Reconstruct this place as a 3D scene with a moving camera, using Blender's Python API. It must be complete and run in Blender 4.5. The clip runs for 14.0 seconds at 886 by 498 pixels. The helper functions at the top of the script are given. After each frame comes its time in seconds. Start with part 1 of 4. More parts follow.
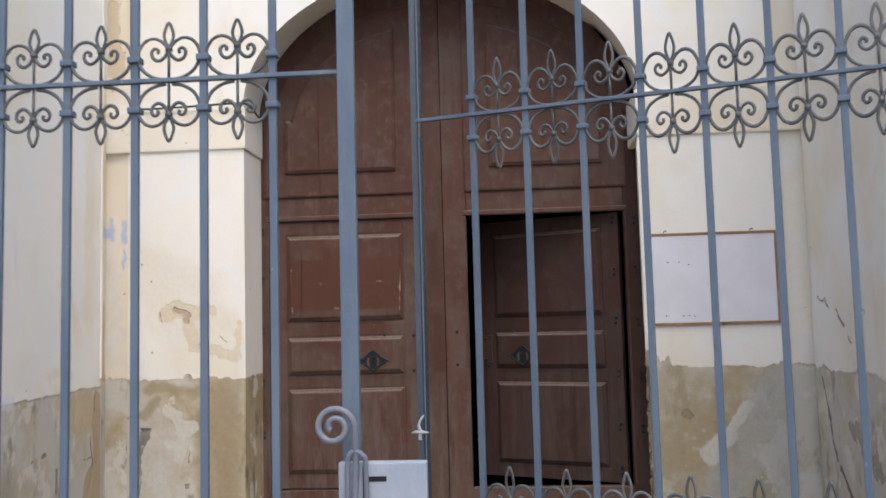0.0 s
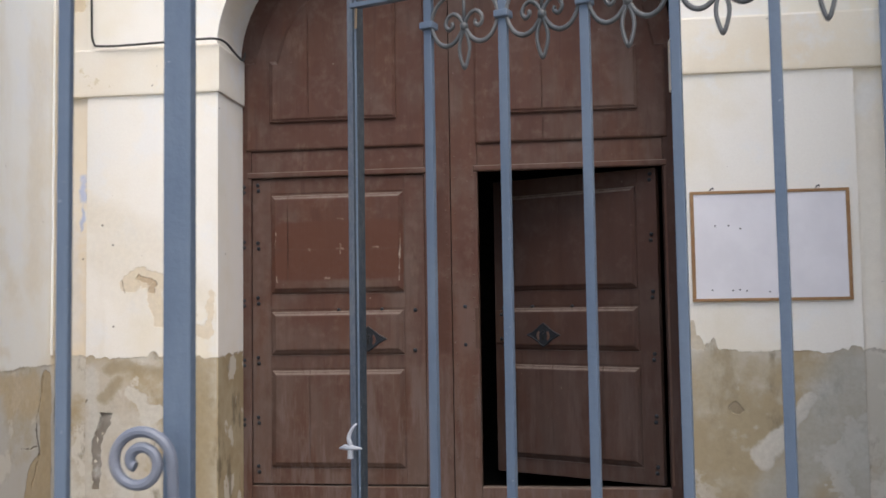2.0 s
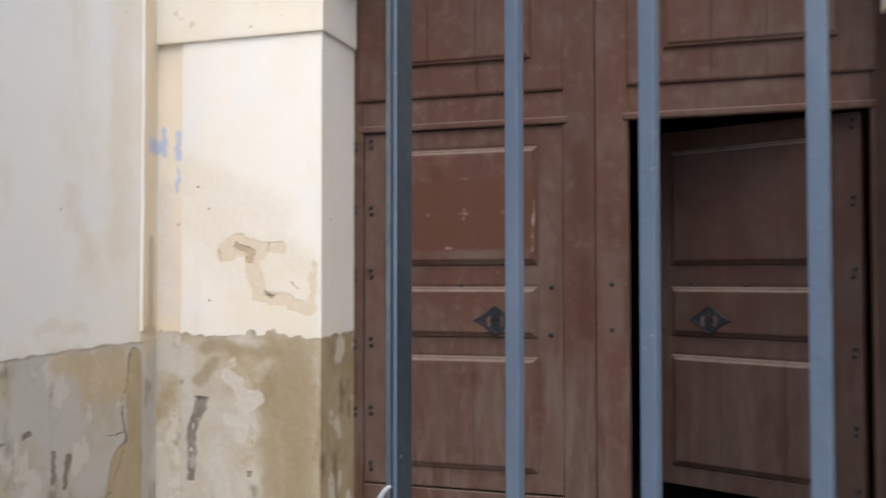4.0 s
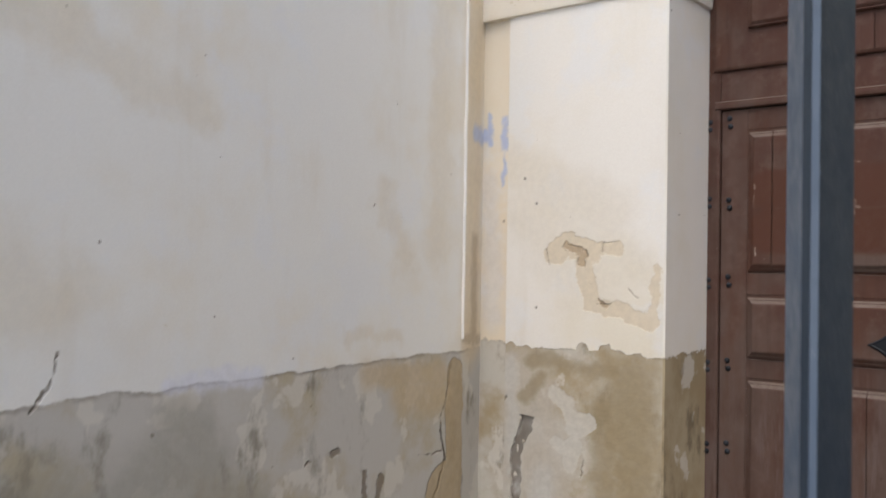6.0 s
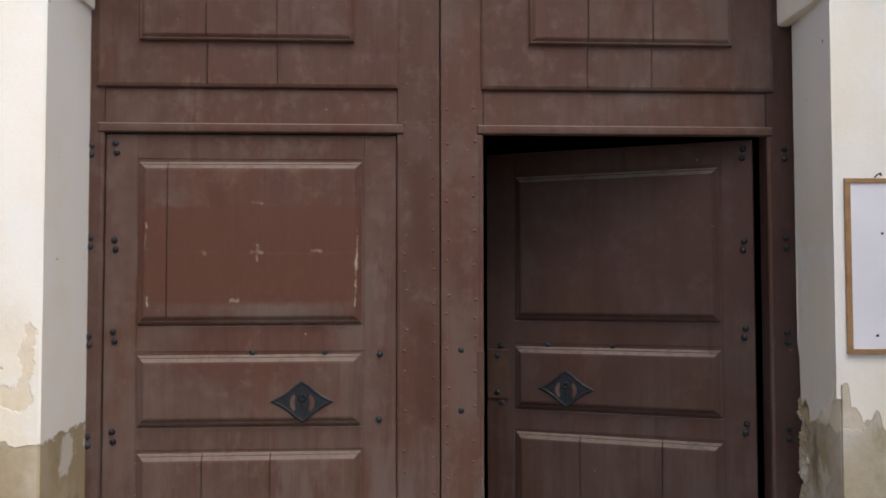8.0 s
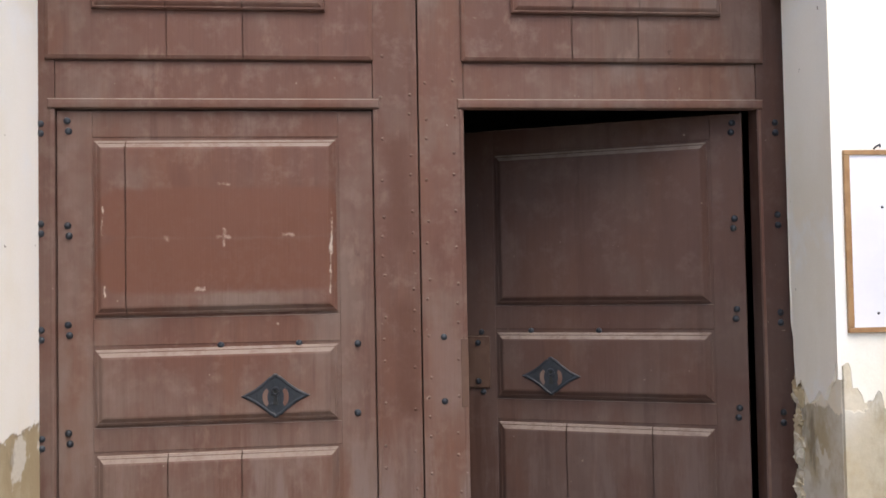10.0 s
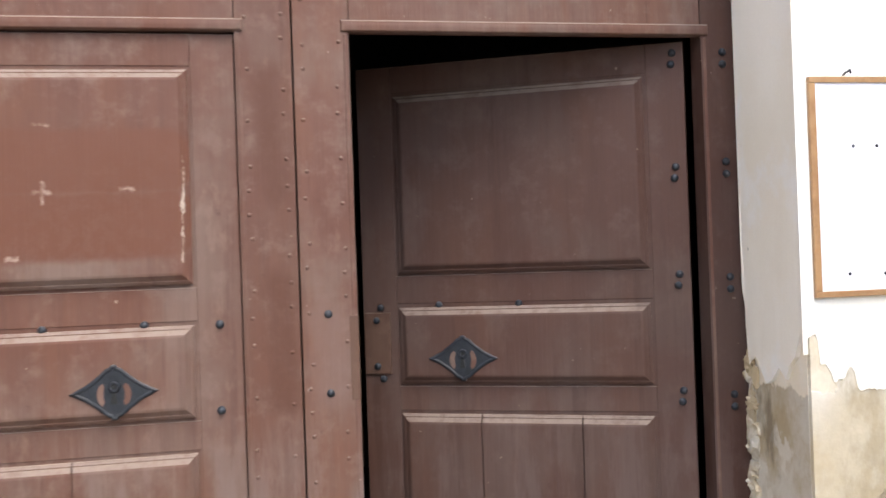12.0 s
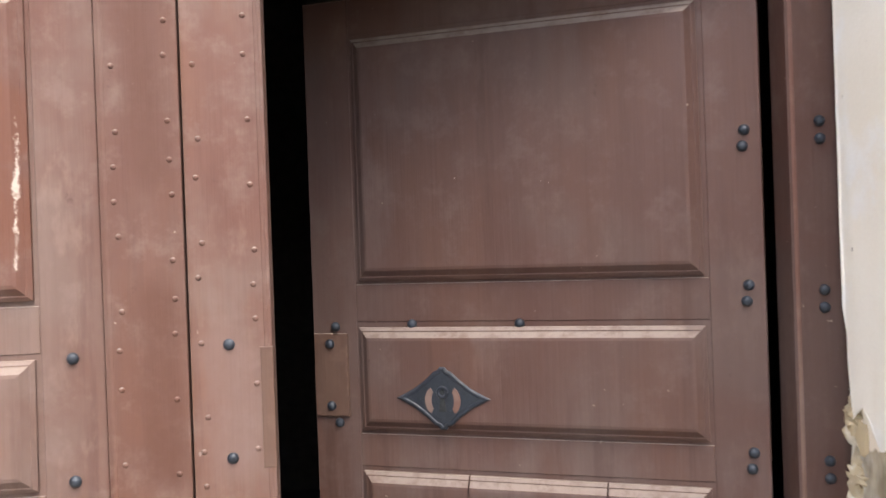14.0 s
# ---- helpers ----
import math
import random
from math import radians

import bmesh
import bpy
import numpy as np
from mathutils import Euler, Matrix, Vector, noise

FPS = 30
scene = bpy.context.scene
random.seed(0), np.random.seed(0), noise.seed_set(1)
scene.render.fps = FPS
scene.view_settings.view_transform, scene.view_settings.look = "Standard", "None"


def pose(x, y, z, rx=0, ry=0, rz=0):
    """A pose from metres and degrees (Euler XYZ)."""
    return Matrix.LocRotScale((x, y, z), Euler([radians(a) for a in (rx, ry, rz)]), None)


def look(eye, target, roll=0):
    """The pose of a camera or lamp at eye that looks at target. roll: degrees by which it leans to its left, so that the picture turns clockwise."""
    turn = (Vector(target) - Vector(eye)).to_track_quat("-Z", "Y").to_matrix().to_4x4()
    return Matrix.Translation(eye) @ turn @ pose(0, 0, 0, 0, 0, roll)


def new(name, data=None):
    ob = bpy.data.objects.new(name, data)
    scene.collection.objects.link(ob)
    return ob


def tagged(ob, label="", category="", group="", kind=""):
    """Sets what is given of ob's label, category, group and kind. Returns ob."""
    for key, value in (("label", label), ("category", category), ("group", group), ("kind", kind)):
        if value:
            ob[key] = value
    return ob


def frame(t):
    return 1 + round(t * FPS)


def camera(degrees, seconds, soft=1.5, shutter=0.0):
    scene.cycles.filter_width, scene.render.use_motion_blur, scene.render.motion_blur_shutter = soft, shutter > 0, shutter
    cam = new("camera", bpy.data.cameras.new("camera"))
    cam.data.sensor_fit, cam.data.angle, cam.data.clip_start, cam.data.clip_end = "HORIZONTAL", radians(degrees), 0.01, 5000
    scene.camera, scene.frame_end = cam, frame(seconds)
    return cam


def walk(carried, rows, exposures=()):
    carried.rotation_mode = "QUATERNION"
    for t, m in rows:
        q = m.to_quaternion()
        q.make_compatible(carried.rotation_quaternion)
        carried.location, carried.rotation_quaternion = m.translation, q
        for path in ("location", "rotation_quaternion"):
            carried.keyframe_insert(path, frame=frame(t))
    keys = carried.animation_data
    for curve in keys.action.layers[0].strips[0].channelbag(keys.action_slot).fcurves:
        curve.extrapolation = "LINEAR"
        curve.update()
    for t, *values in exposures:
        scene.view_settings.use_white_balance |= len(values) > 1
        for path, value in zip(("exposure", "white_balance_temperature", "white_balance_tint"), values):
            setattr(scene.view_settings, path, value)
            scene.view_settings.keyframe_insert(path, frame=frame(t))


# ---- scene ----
cam = camera(52.6, 14.0, soft=1.6, shutter=0.5)
PATH = [
    (0, (0.083, 0.48, 1.358), (-0.06, 2.467, 1.529), -1.5),
    (0.5, (0.087, 0.67, 1.365), (-0.057, 2.659, 1.516), -1.3),
    (1, (0.128, 0.858, 1.363), (-0.002, 2.849, 1.498), -2.4),
    (1.5, (0.214, 1.045, 1.359), (0.009, 3.03, 1.496), -1.4),
    (2, (0.227, 1.246, 1.348), (-0.02, 3.227, 1.465), -0.9),
    (2.2, (0.219, 1.326, 1.352), (-0.034, 3.307, 1.473), -0.9),
    (4.3, (0.203, 2.062, 1.361), (-0.529, 3.923, 1.397), -0.2),
    (4.5, (0.191, 2.117, 1.364), (-0.649, 3.932, 1.39), -0.2),
    (5, (0.162, 2.291, 1.364), (-0.942, 3.959, 1.384), 2.2),
    (5.5, (0.101, 2.415, 1.365), (-1.177, 3.953, 1.356), 2.4),
    (6, (-0.022, 2.519, 1.4), (-1.289, 4.067, 1.44), 1.0),
    (6.1, (-0.04, 2.54, 1.42), (-1.286, 4.105, 1.458), 0.5),
    (6.5, (-0.126, 2.616, 1.458), (-1.229, 4.282, 1.524), -0.2),
    (7, (-0.25, 2.738, 1.472), (-1.01, 4.587, 1.535), 0.6),
    (7.5, (-0.366, 2.852, 1.49), (-0.648, 4.83, 1.583), 0.0),
    (8, (-0.43, 2.928, 1.522), (-0.329, 4.924, 1.605), -0.1),
    (10.5, (-0.506, 3.159, 1.491), (-0.272, 5.144, 1.536), -1.4),
    (11, (-0.491, 3.26, 1.478), (-0.218, 5.241, 1.503), -1.9),
    (11.5, (-0.395, 3.411, 1.461), (-0.115, 5.391, 1.5), -2.0),
    (12, (-0.345, 3.58, 1.454), (0.018, 5.547, 1.468), -2.0),
    (12.5, (-0.299, 3.761, 1.466), (0.105, 5.72, 1.482), -2.2),
    (13, (-0.226, 3.903, 1.466), (0.152, 5.866, 1.49), -2.9),
    (13.5, (-0.108, 4.075, 1.478), (0.191, 6.052, 1.48), -2.0),
    (14, (-0.023, 4.235, 1.478), (0.186, 6.224, 1.466), -2.0),
]
EXPOSURES = [(0.0, 0.88), (2.0, 0.94), (4.3, 1.04), (5.0, 0.96), (5.5, 0.84), (6.5, 0.68), (7.0, 0.74), (7.5, 0.84), (8.0, 0.96), (10.3, 2.0), (11.0, 2.2), (12.0, 2.38), (13.0, 2.44), (14.0, 2.88)]
walk(cam, [(t, look(eye, target, roll)) for t, eye, target, roll in PATH], EXPOSURES)
SKY, SUN = 0.15, 0.85
ARCH_F, ARCH_B = 0.78, 0.86

# ---- world and light ----
world = bpy.data.worlds.new("sky")
scene.world = world
world.use_nodes = True
wn = world.node_tree.nodes
sky = wn.new("ShaderNodeTexSky")
sky.sky_type = "NISHITA"
sky.sun_disc = False
sky.sun_elevation = radians(60)
sky.sun_rotation = radians(160)
sky.air_density, sky.dust_density = 1.0, 3.0
wn["Background"].inputs["Strength"].default_value = SKY
world.node_tree.links.new(sky.outputs[0], wn["Background"].inputs["Color"])
sun = new("sun", bpy.data.lights.new("sun", "SUN"))
sun.data.energy, sun.data.angle, sun.data.color = SUN, radians(45), (1.0, 0.975, 0.94)
sun.matrix_world = look((2.1, -1.58, 13.1), (-0.3, 5, 1))


# ---- node helpers ----
class Mat:
    """A small builder of node materials in world space."""

    def __init__(self, name, rough=0.8, metal=0.0):
        self.m = bpy.data.materials.new(name)
        self.m.use_nodes = True
        self.t = self.m.node_tree
        self.bsdf = self.t.nodes["Principled BSDF"]
        self.bsdf.inputs["Roughness"].default_value = rough
        self.bsdf.inputs["Metallic"].default_value = metal
        self.pos = self.t.nodes.new("ShaderNodeNewGeometry").outputs["Position"]

    def put(self, socket, v):
        if isinstance(v, bpy.types.NodeSocket):
            self.t.links.new(v, socket)
        else:
            socket.default_value = v

    def vec(self, op, a, b=None, scale=None):
        n = self.t.nodes.new("ShaderNodeVectorMath")
        n.operation = op
        self.put(n.inputs[0], a)
        if b is not None:
            self.put(n.inputs[1], b)
        if scale is not None:
            self.put(n.inputs["Scale"], scale)
        return n.outputs["Value"] if op in ("DOT_PRODUCT", "LENGTH") else n.outputs[0]

    def math(self, op, a, b=0.0, clamp=False):
        n = self.t.nodes.new("ShaderNodeMath")
        n.operation, n.use_clamp = op, clamp
        self.put(n.inputs[0], a)
        self.put(n.inputs[1], b)
        return n.outputs[0]

    def noise(self, scale, detail=4.0, rough=0.55, stretch=(1, 1, 1), off=(0, 0, 0), at=None):
        p = self.vec("MULTIPLY", at if at is not None else self.pos, stretch)
        p = self.vec("ADD", p, off)
        n = self.t.nodes.new("ShaderNodeTexNoise")
        self.put(n.inputs["Vector"], p)
        n.inputs["Scale"].default_value = scale
        n.inputs["Detail"].default_value = detail
        n.inputs["Roughness"].default_value = rough
        return n.outputs["Fac"], n.outputs["Color"]

    def ramp(self, v, lo, hi, a=0.0, b=1.0, smooth=True):
        n = self.t.nodes.new("ShaderNodeMapRange")
        n.interpolation_type = "SMOOTHSTEP" if smooth else "LINEAR"
        for i, x in enumerate((v, lo, hi, a, b)):
            self.put(n.inputs[i], x)
        return n.outputs[0]

    def mix(self, f, a, b):
        n = self.t.nodes.new("ShaderNodeMix")
        n.data_type = "RGBA"
        self.put(n.inputs[0], f)
        for s, c in ((n.inputs[6], a), (n.inputs[7], b)):
            self.put(s, c if isinstance(c, bpy.types.NodeSocket) else (*c, 1.0))
        return n.outputs[2]

    def axis(self, i):
        n = self.t.nodes.new("ShaderNodeSeparateXYZ")
        self.put(n.inputs[0], self.pos)
        return n.outputs[i]

    def warped(self, scale, amount):
        c = self.noise(scale, 4.0, 0.6)[1]
        c = self.vec("SUBTRACT", c, (0.5, 0.5, 0.5))
        return self.vec("ADD", self.pos, self.vec("SCALE", c, scale=amount))

    def capsule(self, p, a, b, r, edge=0.004):
        """1 within r of the line from a to b."""
        a, b = Vector(a), Vector(b)
        ba = b - a
        pa = self.vec("SUBTRACT", p, a)
        h = self.math("DIVIDE", self.vec("DOT_PRODUCT", pa, ba), max(ba.length_squared, 1e-9), clamp=True)
        d = self.vec("LENGTH", self.vec("SUBTRACT", pa, self.vec("SCALE", ba, scale=h)))
        return self.ramp(d, r - edge, r + edge, 1.0, 0.0)

    def union(self, masks):
        m = masks[0]
        for k in masks[1:]:
            m = self.math("MAXIMUM", m, k)
        return m

    def bump(self, height, dist=0.01, strength=1.0, before=None):
        n = self.t.nodes.new("ShaderNodeBump")
        n.inputs["Distance"].default_value = dist
        n.inputs["Strength"].default_value = strength
        self.put(n.inputs["Height"], height)
        if before is not None:
            self.t.links.new(before, n.inputs["Normal"])
        return n.outputs[0]

    def done(self, color, normal=None, rough=None):
        self.put(self.bsdf.inputs["Base Color"], color)
        if normal is not None:
            self.t.links.new(normal, self.bsdf.inputs["Normal"])
        if rough is not None:
            self.put(self.bsdf.inputs["Roughness"], rough)
        return self.m


# ---- materials ----
def plaster(name, paint, stain, dado, grey, height, rag=0.035, seed=0.0, tan_bias=0.5, blobs=()):
    """Old limewash over plaster, worn off below a ragged line.
    blobs: (list of line pieces with radius, colour, warp scale, warp amount, depth, strength)."""
    m = Mat(name, 0.92)
    off = (seed, seed * 1.7, seed * 0.6)
    big = m.noise(1.1, 5, 0.6, off=off)[0]
    mid = m.noise(3.4, 6, 0.62, off=off)[0]
    fine = m.noise(38, 5, 0.6)[0]
    grit = m.noise(170, 3, 0.6)[0]
    drip = m.noise(4.0, 4, 0.6, stretch=(1, 1, 0.18), off=off)[0]
    upper = m.mix(m.ramp(big, 0.42, 0.64, 0.0, 0.85), paint, stain)
    upper = m.mix(m.ramp(drip, 0.56, 0.74, 0.0, 0.35), upper, (stain[0] * 0.85, stain[1] * 0.83, stain[2] * 0.8))
    upper = m.mix(m.ramp(mid, 0.34, 0.48, 0.55, 0.0), upper, (0.79, 0.80, 0.80))
    cloud = m.noise(0.75, 4, 0.55, off=(seed + 11, 2, 6))[0]
    upper = m.mix(m.ramp(cloud, 0.5, 0.66, 0.0, 0.45), upper, (0.755, 0.77, 0.77))
    # bare plaster
    low = m.mix(m.ramp(m.math("ADD", mid, m.math("MULTIPLY", m.math("SUBTRACT", big, 0.5), 0.6)), 0.5 - 0.12 + (tan_bias - 0.5), 0.5 + 0.1 + (tan_bias - 0.5)), dado, grey)
    patch = m.noise(5.5, 5, 0.55, off=(seed + 7, 3, 1))[0]
    low = m.mix(m.ramp(patch, 0.55, 0.59, 0.0, 0.8), low, (0.63, 0.60, 0.53))
    moss = m.noise(7.5, 6, 0.65, stretch=(1, 1, 0.5), off=(2, seed, 9))[0]
    low = m.mix(m.ramp(moss, 0.53, 0.68, 0.0, 0.8), low, (dado[0] * 0.46, dado[1] * 0.47, dado[2] * 0.5))
    z = m.axis(2)
    rough_edge = m.math("ADD", m.math("MULTIPLY", m.math("SUBTRACT", m.noise(7, 5, 0.65, off=off)[0], 0.5), rag * 2.4), m.math("MULTIPLY", m.math("SUBTRACT", m.noise(34, 3)[0], 0.5), rag * 0.6))
    line = m.math("ADD", z, rough_edge)
    bare = m.ramp(line, height - 0.004, height + 0.004, 1.0, 0.0)
    flakes = m.ramp(m.noise(2.3, 6, 0.7, off=(seed + 3, 5, 2))[0], 0.70, 0.715)
    col = m.mix(bare, upper, low)
    relief = m.math("MULTIPLY", bare, -0.3)
    # shadow under the torn paint edge, painted as a broken dark band
    edge_shade = m.math("MULTIPLY", m.ramp(line, height - 0.016, height, 0.0, 1.0), m.ramp(line, height, height + 0.003, 1.0, 0.0))
    col = m.mix(m.math("MULTIPLY", m.math("MULTIPLY", edge_shade, m.ramp(patch, 0.42, 0.6)), 0.5), col, (0.16, 0.12, 0.08))
    spots = m.ramp(m.noise(26, 2, 0.5, off=(seed, 1, 5))[0], 0.765, 0.79)
    col = m.mix(m.math("MULTIPLY", spots, 0.75), col, (0.17, 0.13, 0.09))
    col = m.mix(m.math("MULTIPLY", m.math("MULTIPLY", flakes, m.math("SUBTRACT", 1.0, bare)), 0.8), col, (0.62, 0.55, 0.40))
    for pieces, colour, ws, wa, depth, force in blobs:
        p = m.warped(ws, wa)
        k = m.union([m.capsule(p, a, b, r, 0.004 if depth else (r * 0.2 if force > 0.75 else r * 0.6)) for a, b, r in pieces])
        tint = m.mix(m.ramp(fine, 0.35, 0.65), colour, tuple(c * 0.9 for c in colour))
        col = m.mix(m.math("MULTIPLY", k, force), col, tint)
        if depth:
            relief = m.math("SUBTRACT", relief, m.math("MULTIPLY", k, depth))
    col = m.mix(m.ramp(grit, 0.3, 0.7, 0.05, 0.0), col, (0.3, 0.26, 0.2))
    n1 = m.bump(relief, 0.006)
    n2 = m.bump(m.math("ADD", m.math("MULTIPLY", fine, m.ramp(bare, 0, 1, 0.08, 0.45)), m.math("MULTIPLY", mid, 0.8)), 0.004, 1.0, n1)
    n3 = m.bump(grit, 0.0004, 1.0, n2)
    return m.done(col, n3)


def on_pier(*rows):
    return [((x0, 5.42, z0), (x1, 5.42, z1), r) for x0, z0, x1, z1, r in rows]


def on_west(*rows):
    def wx(y):
        return -2.143 + (5.233 - y) * 0.118
    return [((wx(y0), y0, z0), (wx(y1), y1, z1), r) for y0, z0, y1, z1, r in rows]


WHITE, CREAM, TAN, GREY = (0.83, 0.80, 0.74), (0.80, 0.735, 0.61), (0.40, 0.32, 0.20), (0.56, 0.53, 0.46)
pier_west_blobs = [
    (on_pier((-2.0, 0.98, -1.98, 0.3, 0.13), (-1.9, 0.9, -1.86, 0.5, 0.09)), (0.57, 0.535, 0.47), 5, 0.2, 0.0, 0.7),
    (on_pier((-1.52, 1.0, -1.5, 0.3, 0.13), (-1.66, 1.05, -1.5, 1.03, 0.03)), (0.37, 0.295, 0.18), 5, 0.18, 0.0, 0.7),
    (on_pier((0.95, 1.0, 1.02, 0.4, 0.14), (1.1, 1.02, 1.45, 1.04, 0.05)), (0.42, 0.345, 0.22), 5, 0.18, 0.0, 0.7),
    (on_pier((-2.0, 1.78, -1.62, 1.60, 0.10), (-1.95, 1.62, -1.72, 1.40, 0.14), (-1.62, 1.56, -1.48, 1.42, 0.07)), (0.74, 0.675, 0.555), 4, 0.22, 0.0, 0.45),
    (on_pier((-1.85, 1.46, -1.79, 1.50, 0.046), (-1.79, 1.49, -1.69, 1.465, 0.045), (-1.69, 1.475, -1.585, 1.478, 0.026), (-1.72, 1.42, -1.69, 1.30, 0.036), (-1.69, 1.27, -1.55, 1.25, 0.030), (-1.55, 1.25, -1.45, 1.215, 0.034), (-1.445, 1.2, -1.43, 1.40, 0.018)), (0.70, 0.60, 0.44), 22, 0.06, 0.25, 0.75),
    (on_pier((-1.795, 1.486, -1.745, 1.468, 0.017), (-1.722, 1.455, -1.735, 1.428, 0.016), (-1.655, 1.292, -1.632, 1.268, 0.008), (-1.70, 1.36, -1.70, 1.35, 0.006)), (0.42, 0.30, 0.18), 34, 0.05, 1.0, 0.7),
    (on_pier((-1.885, 1.475, -1.875, 1.415, 0.0035), (-1.648, 1.465, -1.642, 1.50, 0.003), (-1.62, 1.50, -1.585, 1.50, 0.002), (-1.54, 1.33, -1.50, 1.30, 0.003), (-1.66, 1.272, -1.61, 1.272, 0.003)), (0.34, 0.26, 0.17), 26, 0.03, 0.6, 0.6),
    (on_pier((-1.99, 1.75, -1.989, 1.749, 0.0045), (-1.935, 1.651, -1.934, 1.65, 0.004), (-1.532, 0.611, -1.531, 0.61, 0.006), (-1.93, 1.25, -1.929, 1.249, 0.004)), (0.09, 0.07, 0.05), 30, 0.004, 0.6, 0.9),
    (on_pier((-1.52, 1.0, -1.50, 0.3, 0.075), (-1.95, 1.045, -1.60, 1.03, 0.030), (-1.64, 0.88, -1.62, 0.45, 0.055), (-1.90, 0.97, -1.97, 0.90, 0.03)), (0.33, 0.262, 0.155), 7, 0.12, 0.0, 0.7),
    (on_pier((-1.845, 0.925, -1.79, 0.905, 0.034), (-1.79, 0.90, -1.76, 0.83, 0.026), (-1.75, 0.82, -1.70, 0.828, 0.044), (-1.757, 0.75, -1.766, 0.675, 0.036), (-1.83, 0.745, -1.81, 0.74, 0.028)), (0.62, 0.595, 0.53), 10, 0.07, 0.12, 0.85),
    (on_pier((-2.05, 1.03, -2.03, 0.62, 0.034), (-1.90, 0.62, -1.88, 0.45, 0.05)), (0.58, 0.565, 0.52), 7, 0.12, 0.0, 0.7),
    (on_pier((-2.125, 0.86, -2.075, 0.885, 0.010), (-2.10, 0.72, -2.115, 0.60, 0.020), (-1.735, 0.505, -1.728, 0.503, 0.014), (-1.712, 0.70, -1.722, 0.63, 0.003)), (0.25, 0.21, 0.15), 22, 0.05, 0.8, 0.75),
    ([((-2.205, 5.43, 1.94), (-2.18, 5.43, 1.93), 0.022), ((-2.175, 5.43, 2.02), (-2.17, 5.43, 1.90), 0.012), ((-2.095, 5.43, 1.99), (-2.10, 5.43, 1.88), 0.016), ((-2.10, 5.43, 1.86), (-2.105, 5.43, 1.73), 0.010)], (0.36, 0.48, 0.78), 18, 0.05, 0.0, 0.65),
    ([((-2.17, 5.43, 1.75), (-2.15, 5.43, 1.20), 0.05)], (0.72, 0.70, 0.68), 8, 0.12, 0.0, 0.6),
    (on_pier((0.90, 1.25, 0.87, 1.16, 0.05), (0.855, 1.30, 0.855, 1.15, 0.03)), (0.60, 0.53, 0.40), 16, 0.08, 0.3, 0.75),
    (on_pier((1.13, 0.64, 1.22, 0.74, 0.055), (1.22, 0.76, 1.34, 0.90, 0.028)), (0.68, 0.65, 0.58), 7, 0.1, 0.0, 0.85),
    (on_pier((1.22, 0.45, 1.52, 1.02, 0.11), (1.5, 0.9, 1.55, 0.4, 0.13)), (0.44, 0.45, 0.42), 5, 0.15, 0.0, 0.65),
    (on_pier((1.01, 0.86, 1.02, 0.85, 0.025)), (0.24, 0.19, 0.13), 18, 0.05, 0.5, 0.6),
]
def north(name, height, blobs):
    return plaster(name, WHITE, (0.77, 0.71, 0.58), TAN, GREY, height, 0.0, 0.0, 0.52, blobs)


mat_wall_north = north("whitewash", -5.0, [])
mat_white_west = north("whitewash_flaking", -5.0, pier_west_blobs[3:8])
mat_bare_west = north("bare_plaster_west", 9.0, pier_west_blobs[0:2] + pier_west_blobs[8:12])
mat_bare_east = north("bare_plaster_east", 9.0, pier_west_blobs[2:3] + pier_west_blobs[14:])
mat_cream = plaster("plaster_cream", CREAM, (0.76, 0.66, 0.50), TAN, GREY, 1.10, 0.05, 4.0, 0.5, pier_west_blobs[12:14] + [([((-2.19, 5.43, 3.25), (-2.15, 5.43, 2.88), 0.05)], (0.62, 0.50, 0.32), 12, 0.14, 0.4, 0.7), ([((1.62, 5.43, 2.3), (1.62, 5.43, 1.2), 0.08)], (0.80, 0.78, 0.74), 6, 0.1, 0.0, 0.4)])
